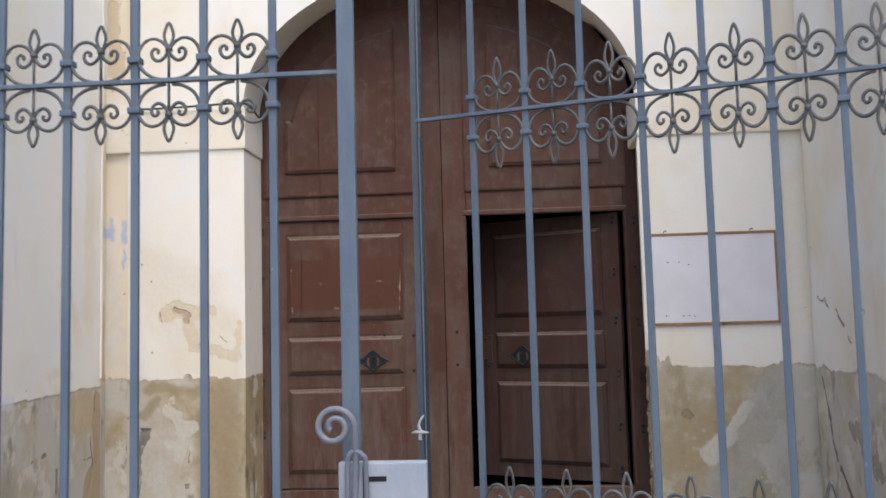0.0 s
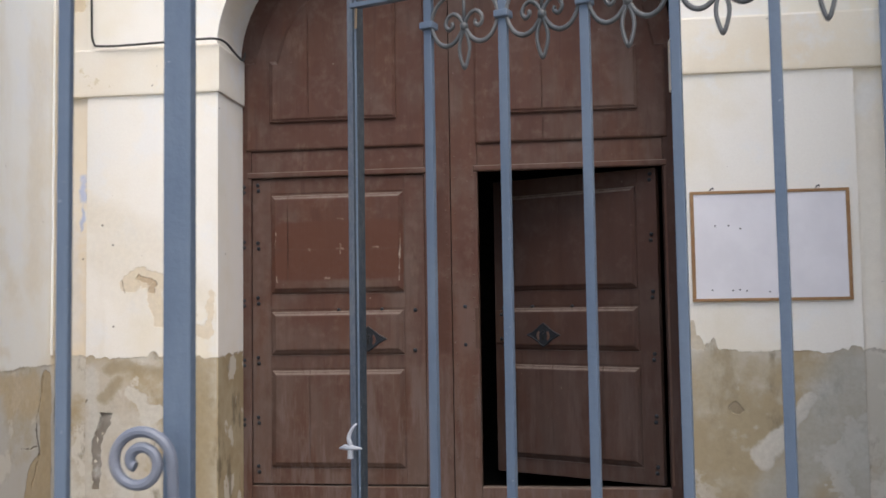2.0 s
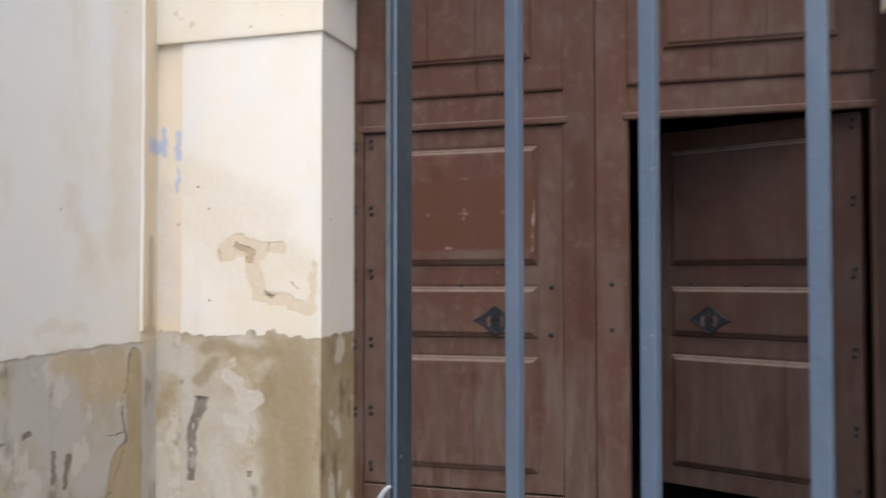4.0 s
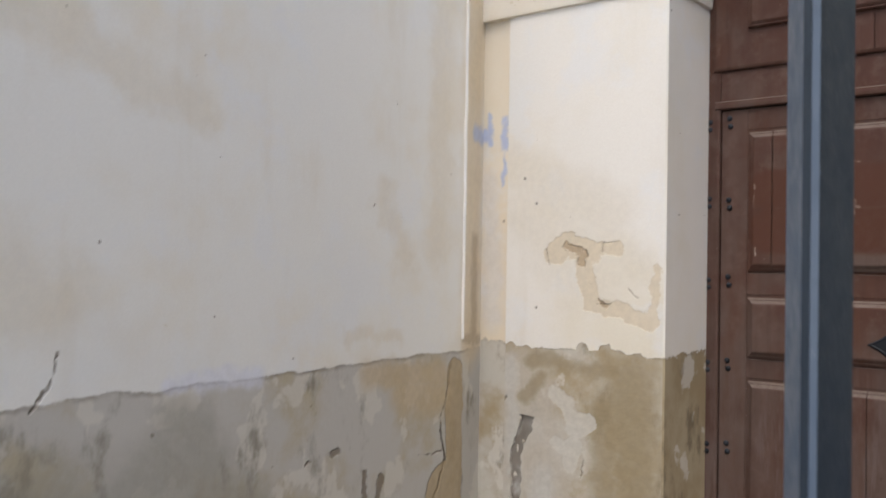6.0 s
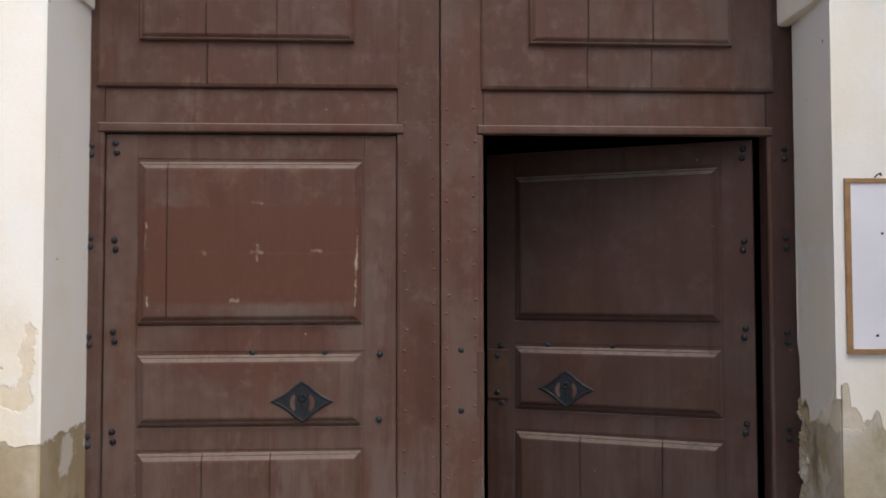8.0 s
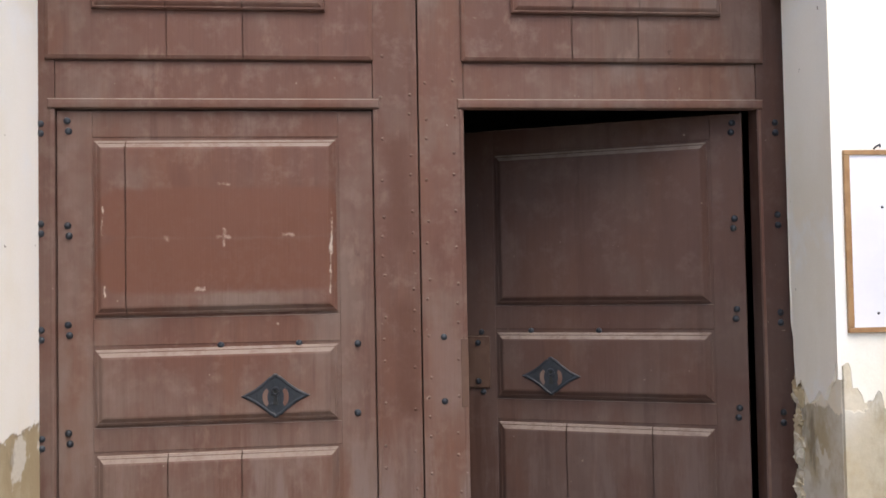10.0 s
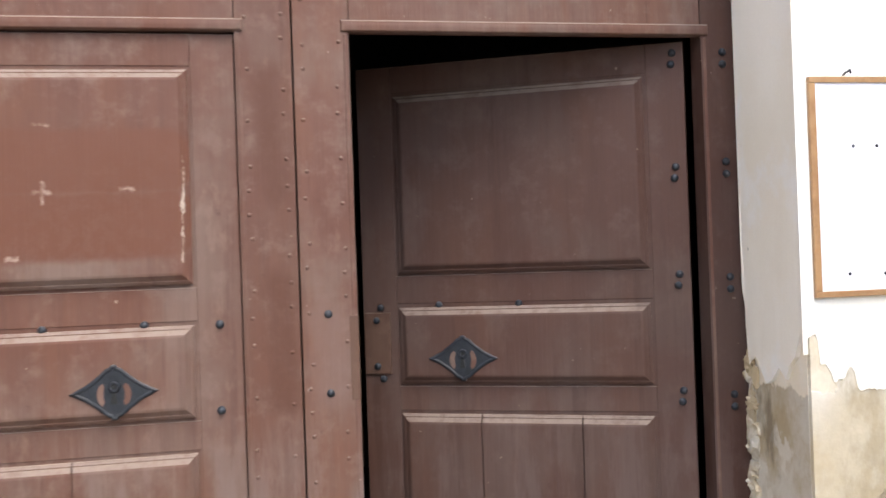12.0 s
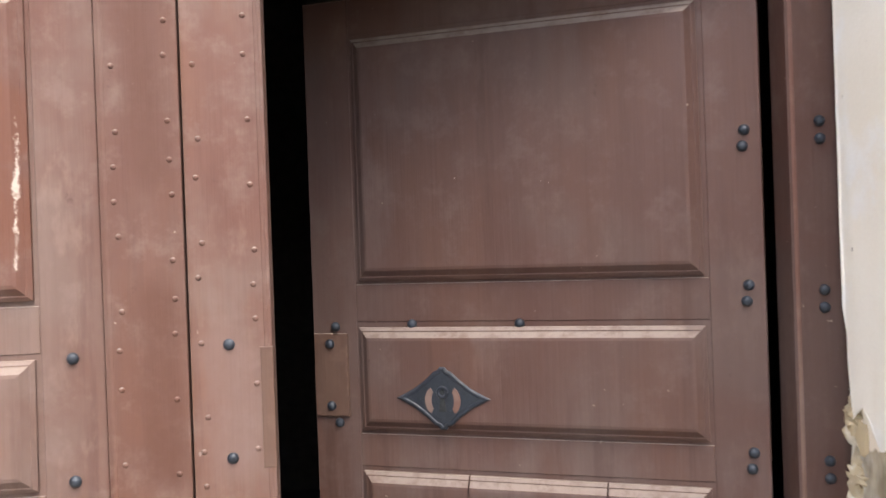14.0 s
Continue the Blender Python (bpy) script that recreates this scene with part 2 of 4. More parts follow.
mat_wall_west = plaster("plaster_west", (0.82, 0.81, 0.76), (0.77, 0.70, 0.565), (0.46, 0.40, 0.28), (0.52, 0.50, 0.455), 1.083, 0.02, 9.0, 0.43, [
    (on_west((5.16, 1.04, 5.09, 0.80, 0.006), (5.09, 0.80, 5.13, 0.68, 0.006), (5.13, 0.68, 5.03, 0.50, 0.008), (5.03, 0.50, 4.85, 0.42, 0.009)), (0.10, 0.08, 0.05), 8, 0.08, 1.2, 0.85),
    (on_west((5.19, 1.0, 5.20, 0.3, 0.06), (5.12, 0.55, 5.0, 0.2, 0.12)), (0.44, 0.34, 0.20), 8, 0.08, 0.6, 0.85),
    (on_west((4.66, 1.04, 5.10, 1.0, 0.05), (4.85, 0.95, 5.08, 0.92, 0.07)), (0.55, 0.43, 0.26), 6, 0.12, 0.0, 0.7),
    (on_west((3.52, 1.20, 3.50, 1.12, 0.003), (3.50, 1.12, 3.455, 1.07, 0.004), (4.95, 0.73, 5.10, 0.72, 0.003)), (0.14, 0.11, 0.08), 12, 0.05, 0.8, 0.8),
    (on_west((4.48, 0.81, 4.50, 0.815, 0.016), (4.36, 0.80, 4.37, 0.80, 0.007), (4.73, 0.69, 4.71, 0.60, 0.016), (4.64, 0.72, 4.64, 0.62, 0.012), (3.33, 1.11, 3.34, 1.09, 0.02)), (0.16, 0.12, 0.08), 20, 0.06, 0.8, 0.75),
    (on_west((3.3, 0.85, 3.9, 0.8, 0.12), (3.9, 0.95, 4.1, 0.7, 0.09), (3.4, 0.5, 4.1, 0.5, 0.14)), (0.33, 0.315, 0.26), 4, 0.3, 0.0, 0.6),
    (on_west((4.84, 1.45, 4.74, 1.62, 0.07), (5.08, 2.5, 5.06, 1.5, 0.10), (4.45, 1.15, 4.80, 1.16, 0.035), (3.3, 1.36, 3.45, 1.34, 0.12), (3.3, 2.0, 3.9, 1.8, 0.07)), (0.72, 0.62, 0.45), 5, 0.3, 0.0, 0.35),
    ([((-2.175, 5.335, 2.7), (-2.175, 5.335, 1.12), 0.10)], (0.70, 0.57, 0.38), 8, 0.08, 0.0, 0.7),
    ([((-2.18, 5.36, 1.5), (-2.18, 5.36, 1.12), 0.035), ((-2.15, 5.26, 1.13), (-2.2, 5.42, 1.11), 0.02)], (0.36, 0.27, 0.17), 14, 0.07, 0.0, 0.5),
    ([((-2.178, 5.35, 1.935), (-2.2, 5.42, 1.93), 0.03)], (0.36, 0.48, 0.76), 16, 0.05, 0.0, 0.6),
    (on_west((3.85, 1.09, 4.15, 1.09, 0.03)), (0.74, 0.76, 0.86), 8, 0.12, 0.0, 0.6),
])
mat_wall_east = plaster("plaster_east", (0.81, 0.80, 0.76), (0.73, 0.66, 0.53), (0.46, 0.40, 0.29), (0.52, 0.50, 0.46), 1.10, 0.04, 15.0, 0.45, [
    ([((1.638, 5.15, 1.44), (1.62, 4.85, 1.38), 0.006), ((1.62, 4.85, 1.38), (1.60, 4.5, 1.12), 0.009), ((1.64, 5.15, 1.05), (1.632, 5.0, 0.7), 0.013), ((1.632, 5.0, 0.7), (1.615, 4.7, 0.45), 0.016)], (0.16, 0.12, 0.08), 8, 0.12, 1.5, 0.85),
    ([((1.615, 4.7, 0.85), (1.595, 4.4, 0.7), 0.05), ((1.60, 4.5, 1.42), (1.595, 4.45, 1.36), 0.012)], (0.2, 0.18, 0.14), 12, 0.2, 0.5, 0.6),
])
mat_masonry = plaster("bare_masonry", (0.52, 0.46, 0.36), (0.44, 0.37, 0.27), TAN, GREY, 1.3, 0.1, 21.0, 0.5)


def painted_wood(name, base, dust, red, wear=0.5, seed=0.0, marks=()):
    m = Mat(name, 0.75)
    m.bsdf.inputs["Specular IOR Level"].default_value = 0.28
    grain = m.noise(26, 5, 0.6, stretch=(1, 1, 0.035), off=(seed, 2, 0))[0]
    fibre = m.noise(120, 3, 0.6, stretch=(1, 1, 0.03), off=(seed, 0, 4))[0]
    cloud = m.noise(2.2, 5, 0.6, off=(seed, 1, 3))[0]
    run = m.noise(5.5, 5, 0.62, stretch=(1, 1, 0.25), off=(seed, 5, 1))[0]
    info = m.t.nodes.new("ShaderNodeObjectInfo").outputs["Random"]
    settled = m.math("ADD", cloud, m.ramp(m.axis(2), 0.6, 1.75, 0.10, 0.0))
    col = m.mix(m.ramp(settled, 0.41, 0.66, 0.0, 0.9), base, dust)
    col = m.mix(m.ramp(run, 0.46, 0.66, 0.0, 0.7), col, red)
    col = m.mix(m.ramp(info, 0, 1, 0.0, 0.38), col, (base[0] * 0.72, base[1] * 0.68, base[2] * 0.66))
    col = m.mix(m.ramp(grain, 0.42, 0.62, 0.14, 0.0), col, (base[0] * 0.5, base[1] * 0.45, base[2] * 0.45))
    drip = m.noise(21, 5, 0.65, stretch=(1, 1, 0.07), off=(seed, 3, 11))[0]
    col = m.mix(m.ramp(drip, 0.56, 0.70, 0.0, 0.35), col, (base[0] * 0.55, base[1] * 0.5, base[2] * 0.5))
    scuff = m.noise(9, 6, 0.7, stretch=(1, 1, 0.4), off=(3, seed, 8))[0]
    col = m.mix(m.ramp(scuff, 0.57, 0.72, 0.0, wear), col, (dust[0] * 1.35, dust[1] * 1.32, dust[2] * 1.25))
    low = m.ramp(m.axis(2), 0.7, 1.25, 1.0, 0.0)
    wash = m.noise(17, 6, 0.7, stretch=(1, 1, 0.12), off=(seed, 8, 3))[0]
    col = m.mix(m.math("MULTIPLY", m.ramp(wash, 0.47, 0.62, 0.0, 0.6), low), col, (dust[0] * 1.15, dust[1] * 1.2, dust[2] * 1.3))
    speck = m.ramp(m.noise(55, 2, 0.5, off=(seed, 9, 9))[0], 0.76, 0.79)
    col = m.mix(m.math("MULTIPLY", speck, 0.45), col, (0.30, 0.25, 0.21))
    dirt = m.ramp(m.noise(15, 6, 0.7, off=(7, seed, 2))[0], 0.66, 0.76, 0.0, 0.55)
    col = m.mix(dirt, col, (base[0] * 0.42, base[1] * 0.36, base[2] * 0.35))
    blotch = m.noise(13, 6, 0.68, off=(seed, 4, 7))[0]
    col = m.mix(m.ramp(blotch, 0.48, 0.72, 0.0, 0.45), col, (dust[0] * 1.1, dust[1] * 1.08, dust[2] * 1.08))
    smear = m.noise(4.2, 5, 0.6, stretch=(1.4, 1, 0.55), off=(seed + 5, 2, 12))[0]
    col = m.mix(m.ramp(smear, 0.55, 0.70, 0.0, 0.55), col, (base[0] * 0.78, base[1] * 0.66, base[2] * 0.62))
    # upward faces of the mouldings: dust, plus sky light painted into the colour
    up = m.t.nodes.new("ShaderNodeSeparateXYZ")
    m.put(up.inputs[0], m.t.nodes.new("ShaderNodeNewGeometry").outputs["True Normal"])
    dusty_lit_ledge = m.math("MULTIPLY", m.ramp(up.outputs[2], 0.3, 0.55), m.ramp(m.noise(22, 6, 0.75)[0], 0.34, 0.56, 0.4, 0.9))
    col = m.mix(dusty_lit_ledge, col, (0.150, 0.116, 0.096))
    for pieces, colour, ws, wa, force, edge in marks:
        p = m.warped(ws, wa)
        k = m.union([m.capsule(p, a, b, r, edge) for a, b, r in pieces])
        broken = m.ramp(m.noise(40, 4, 0.7)[0], 0.38, 0.55, 0.35 if edge < 0.01 else 0.85, 1.0)
        col = m.mix(m.math("MULTIPLY", m.math("MULTIPLY", k, force), broken), col, colour)
    n = m.bump(m.math("ADD", m.math("MULTIPLY", grain, 0.8), m.math("MULTIPLY", fibre, 0.5)), 0.0013)
    n = m.bump(scuff, 0.0015, 0.7, n)
    return m.done(col, n, m.ramp(cloud, 0.3, 0.7, 0.6, 0.85))


BROWN, DUSTY, OXIDE = (0.085, 0.0375, 0.0255), (0.121, 0.0860, 0.0710), (0.098, 0.0415, 0.0238)
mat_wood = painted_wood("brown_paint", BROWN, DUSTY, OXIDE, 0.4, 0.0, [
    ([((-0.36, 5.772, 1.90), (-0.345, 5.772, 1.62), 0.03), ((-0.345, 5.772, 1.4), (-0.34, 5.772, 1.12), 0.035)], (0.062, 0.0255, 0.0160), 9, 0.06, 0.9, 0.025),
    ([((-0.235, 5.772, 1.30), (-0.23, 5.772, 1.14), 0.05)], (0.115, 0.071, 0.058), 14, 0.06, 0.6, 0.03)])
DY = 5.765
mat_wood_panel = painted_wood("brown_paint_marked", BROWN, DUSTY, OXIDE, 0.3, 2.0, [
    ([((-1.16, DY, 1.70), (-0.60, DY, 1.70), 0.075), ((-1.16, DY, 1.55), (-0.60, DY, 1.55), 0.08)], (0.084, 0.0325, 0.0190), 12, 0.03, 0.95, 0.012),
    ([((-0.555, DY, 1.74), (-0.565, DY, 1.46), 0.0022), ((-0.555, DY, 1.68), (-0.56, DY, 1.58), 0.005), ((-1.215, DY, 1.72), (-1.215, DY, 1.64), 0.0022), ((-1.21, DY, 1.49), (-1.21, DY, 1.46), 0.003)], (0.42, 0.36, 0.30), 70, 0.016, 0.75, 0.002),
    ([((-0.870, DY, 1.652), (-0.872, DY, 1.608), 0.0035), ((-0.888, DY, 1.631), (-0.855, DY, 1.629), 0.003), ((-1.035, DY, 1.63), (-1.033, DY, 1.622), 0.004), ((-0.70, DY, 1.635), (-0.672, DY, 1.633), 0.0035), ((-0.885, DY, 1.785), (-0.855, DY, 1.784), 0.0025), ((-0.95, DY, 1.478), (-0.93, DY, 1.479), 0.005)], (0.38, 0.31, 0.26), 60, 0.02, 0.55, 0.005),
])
# darker copy of brown_paint, the recess's shade put into its colour
mat_wood_shaded = painted_wood("brown_paint_shaded", (0.056, 0.0262, 0.0190), (0.072, 0.0480, 0.0400), (0.066, 0.0290, 0.0178), 0.25, 6.0)
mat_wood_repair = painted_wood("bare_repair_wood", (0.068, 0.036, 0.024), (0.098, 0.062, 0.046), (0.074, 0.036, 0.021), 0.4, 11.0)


def metal_paint(name, base, worn, rust, seed=0.0, amount=0.5, chips=0.55):
    m = Mat(name, 0.48)
    a = m.noise(9, 5, 0.6, stretch=(1, 1, 0.3), off=(seed, 0, 0))[0]
    b = m.noise(60, 5, 0.65, off=(seed, 3, 0))[0]
    c = m.noise(24, 5, 0.7, stretch=(1, 1, 0.4), off=(0, seed, 6))[0]
    col = m.mix(m.ramp(a, 0.35, 0.68), base, worn)
    col = m.mix(m.ramp(b, 0.68, 0.74, 0.0, chips), col, (0.42, 0.44, 0.46))
    col = m.mix(m.ramp(c, 0.69, 0.76, 0.0, amount), col, rust)
    n = m.bump(m.math("ADD", b, m.math("MULTIPLY", c, 1.5)), 0.0012)
    return m.done(col, n, m.ramp(b, 0.3, 0.7, 0.38, 0.62))


mat_iron = metal_paint("grey_blue_paint", (0.084, 0.116, 0.166), (0.116, 0.150, 0.198), (0.06, 0.045, 0.04))
mat_iron_dull = metal_paint("grey_scroll_paint", (0.055, 0.060, 0.062), (0.12, 0.12, 0.118), (0.07, 0.045, 0.03), 3.0, 0.7)
mat_box = metal_paint("pale_lock_paint", (0.27, 0.31, 0.37), (0.33, 0.36, 0.41), (0.15, 0.11, 0.08), 8.0, 0.4)
mat_handle = metal_paint("worn_handle_paint", (0.13, 0.145, 0.18), (0.20, 0.205, 0.235), (0.07, 0.045, 0.035), 12.0, 0.85)
# darker than the other gate iron
mat_flange = metal_paint("dark_flange", (0.026, 0.036, 0.050), (0.048, 0.058, 0.066), (0.05, 0.04, 0.03), 14.0, 0.4)
mat_black_iron = metal_paint("black_iron", (0.009, 0.011, 0.015), (0.020, 0.024, 0.031), (0.045, 0.03, 0.022), 5.0, 0.4, 0.12)


for dark in (mat_black_iron, mat_flange):
    dark.node_tree.nodes["Principled BSDF"].inputs["Specular IOR Level"].default_value = 0.3


def plain(name, base, other, rough=0.8, scale=20.0, relief=0.002):
    m = Mat(name, rough)
    a = m.noise(scale, 5, 0.6)[0]
    b = m.noise(scale * 7, 3, 0.6)[0]
    return m.done(m.mix(m.ramp(a, 0.35, 0.65), base, other), m.bump(m.math("ADD", a, m.math("MULTIPLY", b, 0.5)), relief))


# near-black stands in for the shade of the unlit passage
mat_inside_shade = plain("painted_inside_shade", (0.05, 0.045, 0.04), (0.07, 0.06, 0.055), 0.95)
# near-black for the shade in openings that are not cut
mat_hole_shade = plain("painted_hole_shade", (0.006, 0.006, 0.006), (0.01, 0.01, 0.01), 0.9)
mat_ground = plain("pale_paving", (0.19, 0.17, 0.145), (0.14, 0.125, 0.105), 0.9, 1.7, 0.01)
mat_stone = plain("sill_stone", (0.42, 0.38, 0.31), (0.32, 0.28, 0.22), 0.85, 6.0, 0.006)
mat_board = plain("white_board", (0.74, 0.73, 0.77), (0.69, 0.68, 0.72), 0.55, 5.0, 0.0005)
mat_board_frame = plain("varnished_strip", (0.26, 0.135, 0.055), (0.33, 0.19, 0.085), 0.5, 30.0, 0.001)
mat_cable = plain("cable_rubber", (0.03, 0.03, 0.03), (0.05, 0.05, 0.045), 0.6)
mat_latch = metal_paint("worn_white_metal", (0.27, 0.295, 0.34), (0.36, 0.37, 0.40), (0.12, 0.09, 0.07), 9.0, 0.5)


# ---- mesh helpers ----
from mathutils import geometry


def part(name, bm, material, parent=None, label="", recalc=True):
    if recalc:
        bmesh.ops.recalc_face_normals(bm, faces=bm.faces[:])
    me = bpy.data.meshes.new(name)
    bm.to_mesh(me)
    bm.free()
    me.materials.append(material)
    ob = new(name, me)
    ob.parent = parent
    if label:
        tagged(ob, label)
    return ob


def share(name, me, parent, m):
    ob = new(name, me)
    ob.parent = parent
    ob.matrix_local = m
    return ob


def box(bm, x0, x1, y0, y1, z0, z1, bevel=0.0, cuts=0):
    v = [bm.verts.new(p) for p in ((x0, y0, z0), (x1, y0, z0), (x1, y1, z0), (x0, y1, z0), (x0, y0, z1), (x1, y0, z1), (x1, y1, z1), (x0, y1, z1))]
    f = [bm.faces.new([v[i] for i in q]) for q in ((0, 3, 2, 1), (4, 5, 6, 7), (0, 1, 5, 4), (1, 2, 6, 5), (2, 3, 7, 6), (3, 0, 4, 7))]
    if bevel:
        edges = list({e for q in f for e in q.edges})
        bmesh.ops.bevel(bm, geom=edges, offset=bevel, segments=2, affect="EDGES", profile=0.6)
    return bm


def boxed(*args, **kw):
    return box(bmesh.new(), *args, **kw)


def prism(plan, z0, z1):
    bm = bmesh.new()
    lo = [bm.verts.new((x, y, z0)) for x, y in plan]
    hi = [bm.verts.new((x, y, z1)) for x, y in plan]
    bm.faces.new(lo)
    bm.faces.new(hi)
    for i in range(len(plan)):
        j = (i + 1) % len(plan)
        bm.faces.new((lo[i], lo[j], hi[j], hi[i]))
    return bm


def slab(outline, y0, y1):
    """An x-z outline drawn from y0 to y1."""
    bm = bmesh.new()
    a = [bm.verts.new((x, y0, z)) for x, z in outline]
    b = [bm.verts.new((x, y1, z)) for x, z in outline]
    bm.faces.new(a)
    bm.faces.new(b)
    for i in range(len(a)):
        j = (i + 1) % len(a)
        bm.faces.new((a[i], a[j], b[j], b[i]))
    return bm


def inset(outline, d):
    n = len(outline)
    area = sum(outline[i][0] * outline[(i + 1) % n][1] - outline[(i + 1) % n][0] * outline[i][1] for i in range(n))
    s = 1 if area > 0 else -1
    res = []
    for i in range(n):
        p, q, r = (Vector(outline[(i + k) % n]) for k in (-1, 0, 1))
        e0, e1 = (q - p).normalized(), (r - q).normalized()
        n0, n1 = Vector((-e0.y, e0.x)) * s, Vector((-e1.y, e1.x)) * s
        k = (n0 + n1) / max(1 + n0.dot(n1), 0.3)
        res.append((q.x + k.x * d, q.y + k.y * d))
    return res


def rect(x0, x1, z0, z1):
    return [(x0, z0), (x1, z0), (x1, z1), (x0, z1)]


MOULD = ((0, 0.004), (0, -0.007), (0.007, -0.0115), (0.009, -0.0112), (0.021, -0.0200), (0.027, -0.0212))
BOLD = ((0, 0.004), (0, -0.012), (0.005, -0.016), (0.008, -0.015), (0.015, -0.0195), (0.020, -0.0215))
SHALLOW = ((0, 0.004), (0.0, -0.010), (0.003, -0.012), (0.012, -0.015), (0.014, -0.0145))


def raised(outline, y, profile=MOULD, seams=()):
    """A raised, moulded panel on the plane y; seams are open joints at those x."""
    bm = bmesh.new()
    loops = [[bm.verts.new((x, y + dy, z)) for x, z in inset(outline, d)] for d, dy in profile]
    n = len(outline)
    for a, b in zip(loops, loops[1:]):
        for i in range(n):
            j = (i + 1) % n
            bm.faces.new((a[i], a[j], b[j], b[i]))
    bm.faces.new(loops[-1])
    bm.faces.new(loops[0])
    bmesh.ops.recalc_face_normals(bm, faces=bm.faces[:])
    for s in seams:
        for k in (-0.0016, 0.0016):
            bmesh.ops.bisect_plane(bm, geom=bm.verts[:] + bm.edges[:] + bm.faces[:], plane_co=(s + k, 0, 0), plane_no=(1, 0, 0))
        gone = [f for f in bm.faces if abs(f.calc_center_median().x - s) < 0.0016]
        bmesh.ops.delete(bm, geom=gone, context="FACES")
    return bm


def smooth_line(pts, step=5):
    res = []
    for i in range(len(pts) - 1):
        p = [Vector(pts[max(0, min(len(pts) - 1, i + k))]) for k in (-1, 0, 1, 2)]
        for s in range(step):
            t = s / step
            res.append(0.5 * ((2 * p[1]) + (p[2] - p[0]) * t + (2 * p[0] - 5 * p[1] + 4 * p[2] - p[3]) * t * t + (3 * p[1] - p[0] - 3 * p[2] + p[3]) * t ** 3))
    res.append(Vector(pts[-1]))
    return res


def tube(bm, pts, r, sides=6, taper=None):
    pts = [Vector(p) for p in pts]
    rings = []
    up = Vector((0, 1, 0))
    for i, p in enumerate(pts):
        d = (pts[min(i + 1, len(pts) - 1)] - pts[max(i - 1, 0)]).normalized()
        s = d.cross(up)
        s = s.normalized() if s.length > 1e-4 else d.cross(Vector((1, 0, 0))).normalized()
        w = s.cross(d).normalized()
        k = r * (taper(i / (len(pts) - 1)) if taper else 1)
        rings.append([bm.verts.new(p + (s * math.cos(2 * math.pi * a / sides) + w * math.sin(2 * math.pi * a / sides)) * k) for a in range(sides)])
    for a, b in zip(rings, rings[1:]):
        for i in range(sides):
            j = (i + 1) % sides
            bm.faces.new((a[i], a[j], b[j], b[i]))
    bm.faces.new(rings[0])
    bm.faces.new(rings[-1])
    return bm


def dome(r, h, seg=10):
    """A stud's head on the plane y = 0, towards -y."""
    bm = bmesh.new()
    rings = [[bm.verts.new((r * c * math.cos(2 * math.pi * i / seg), -h * s, r * c * math.sin(2 * math.pi * i / seg))) for i in range(seg)] for c, s in ((1, -0.1), (1, 0.15), (0.86, 0.6), (0.5, 0.92))]
    tip = bm.verts.new((0, -h, 0))
    for a, b in zip(rings, rings[1:]):
        for i in range(seg):
            bm.faces.new((a[i], a[(i + 1) % seg], b[(i + 1) % seg], b[i]))
    for i in range(seg):
        bm.faces.new((rings[-1][i], rings[-1][(i + 1) % seg], tip))
    bmesh.ops.recalc_face_normals(bm, faces=bm.faces[:])
    return bm


def mesh_of(name, bm, material, smooth=False):
    bmesh.ops.recalc_face_normals(bm, faces=bm.faces[:])
    me = bpy.data.meshes.new(name)
    bm.to_mesh(me)
    bm.free()
    me.materials.append(material)
    if smooth:
        for p in me.polygons:
            p.use_smooth = True
    return me


def holder(name, label, category, at=(0, 0, 0), kind="", group=""):
    e = new(name)
    e.empty_display_size = 0.2
    e.location = at
    return tagged(e, label, category, group, kind)


# ---- setting ----
TOP = 4.4
bm = bmesh.new()
box(bm, -300, 300, -300, 300, -0.4, 0.0)
tagged(part("ground", bm, mat_ground), "pale dusty stone paving in front of the portal", "ground", kind="structure")
tagged(part("door_sill", boxed(-1.40, 0.828, 5.43, 5.86, -0.05, 0.15, bevel=0.01), mat_stone), "worn pale stone sill under the portal", "sill", kind="structure")

tagged(part("wall_west", prism([(-2.143, 5.233), (-1.762, 2.0), (-2.2, 2.0), (-2.7, 5.86), (-2.205, 5.86), (-2.205, 5.43)], 0, TOP), mat_wall_west), "stained whitewashed side wall with bare grey plaster below", "wall", kind="structure")
bm = bmesh.new()
tube(bm, [(-2.140 + random.uniform(-0.001, 0.001), 5.2345 + random.uniform(-0.0015, 0.0015), 1.125 + i * 0.0655) for i in range(50)], 0.006, 6)
part("corner_bead", bm, mat_wall_north, bpy.data.objects["wall_west"])
tagged(part("wall_east", prism([(1.645, 5.233), (1.70, 5.43), (1.70, 5.86), (2.2, 5.86), (1.9, 2.0), (1.46, 2.0)], 0, TOP), mat_wall_east), "cracked whitewashed side wall with bare grey plaster below", "wall", kind="structure")
tagged(part("wall_south_west", boxed(-8, -2.2, 2.0, 2.4, 0, TOP), mat_wall_west), "plain whitewashed facade wall", "wall", kind="structure")
tagged(part("wall_south_east", boxed(1.9, 8, 2.0, 2.4, 0, TOP), mat_wall_east), "plain whitewashed facade wall", "wall", kind="structure")

# the north wall with the arched opening
CX, AX, SPRING = -0.286, 1.114, 2.62


def arch(a, b, n=40, spring=SPRING):
    return [(CX + a * math.cos(math.pi * (1 - i / n)), spring + b * math.sin(math.pi * (1 - i / n))) for i in range(n + 1)]


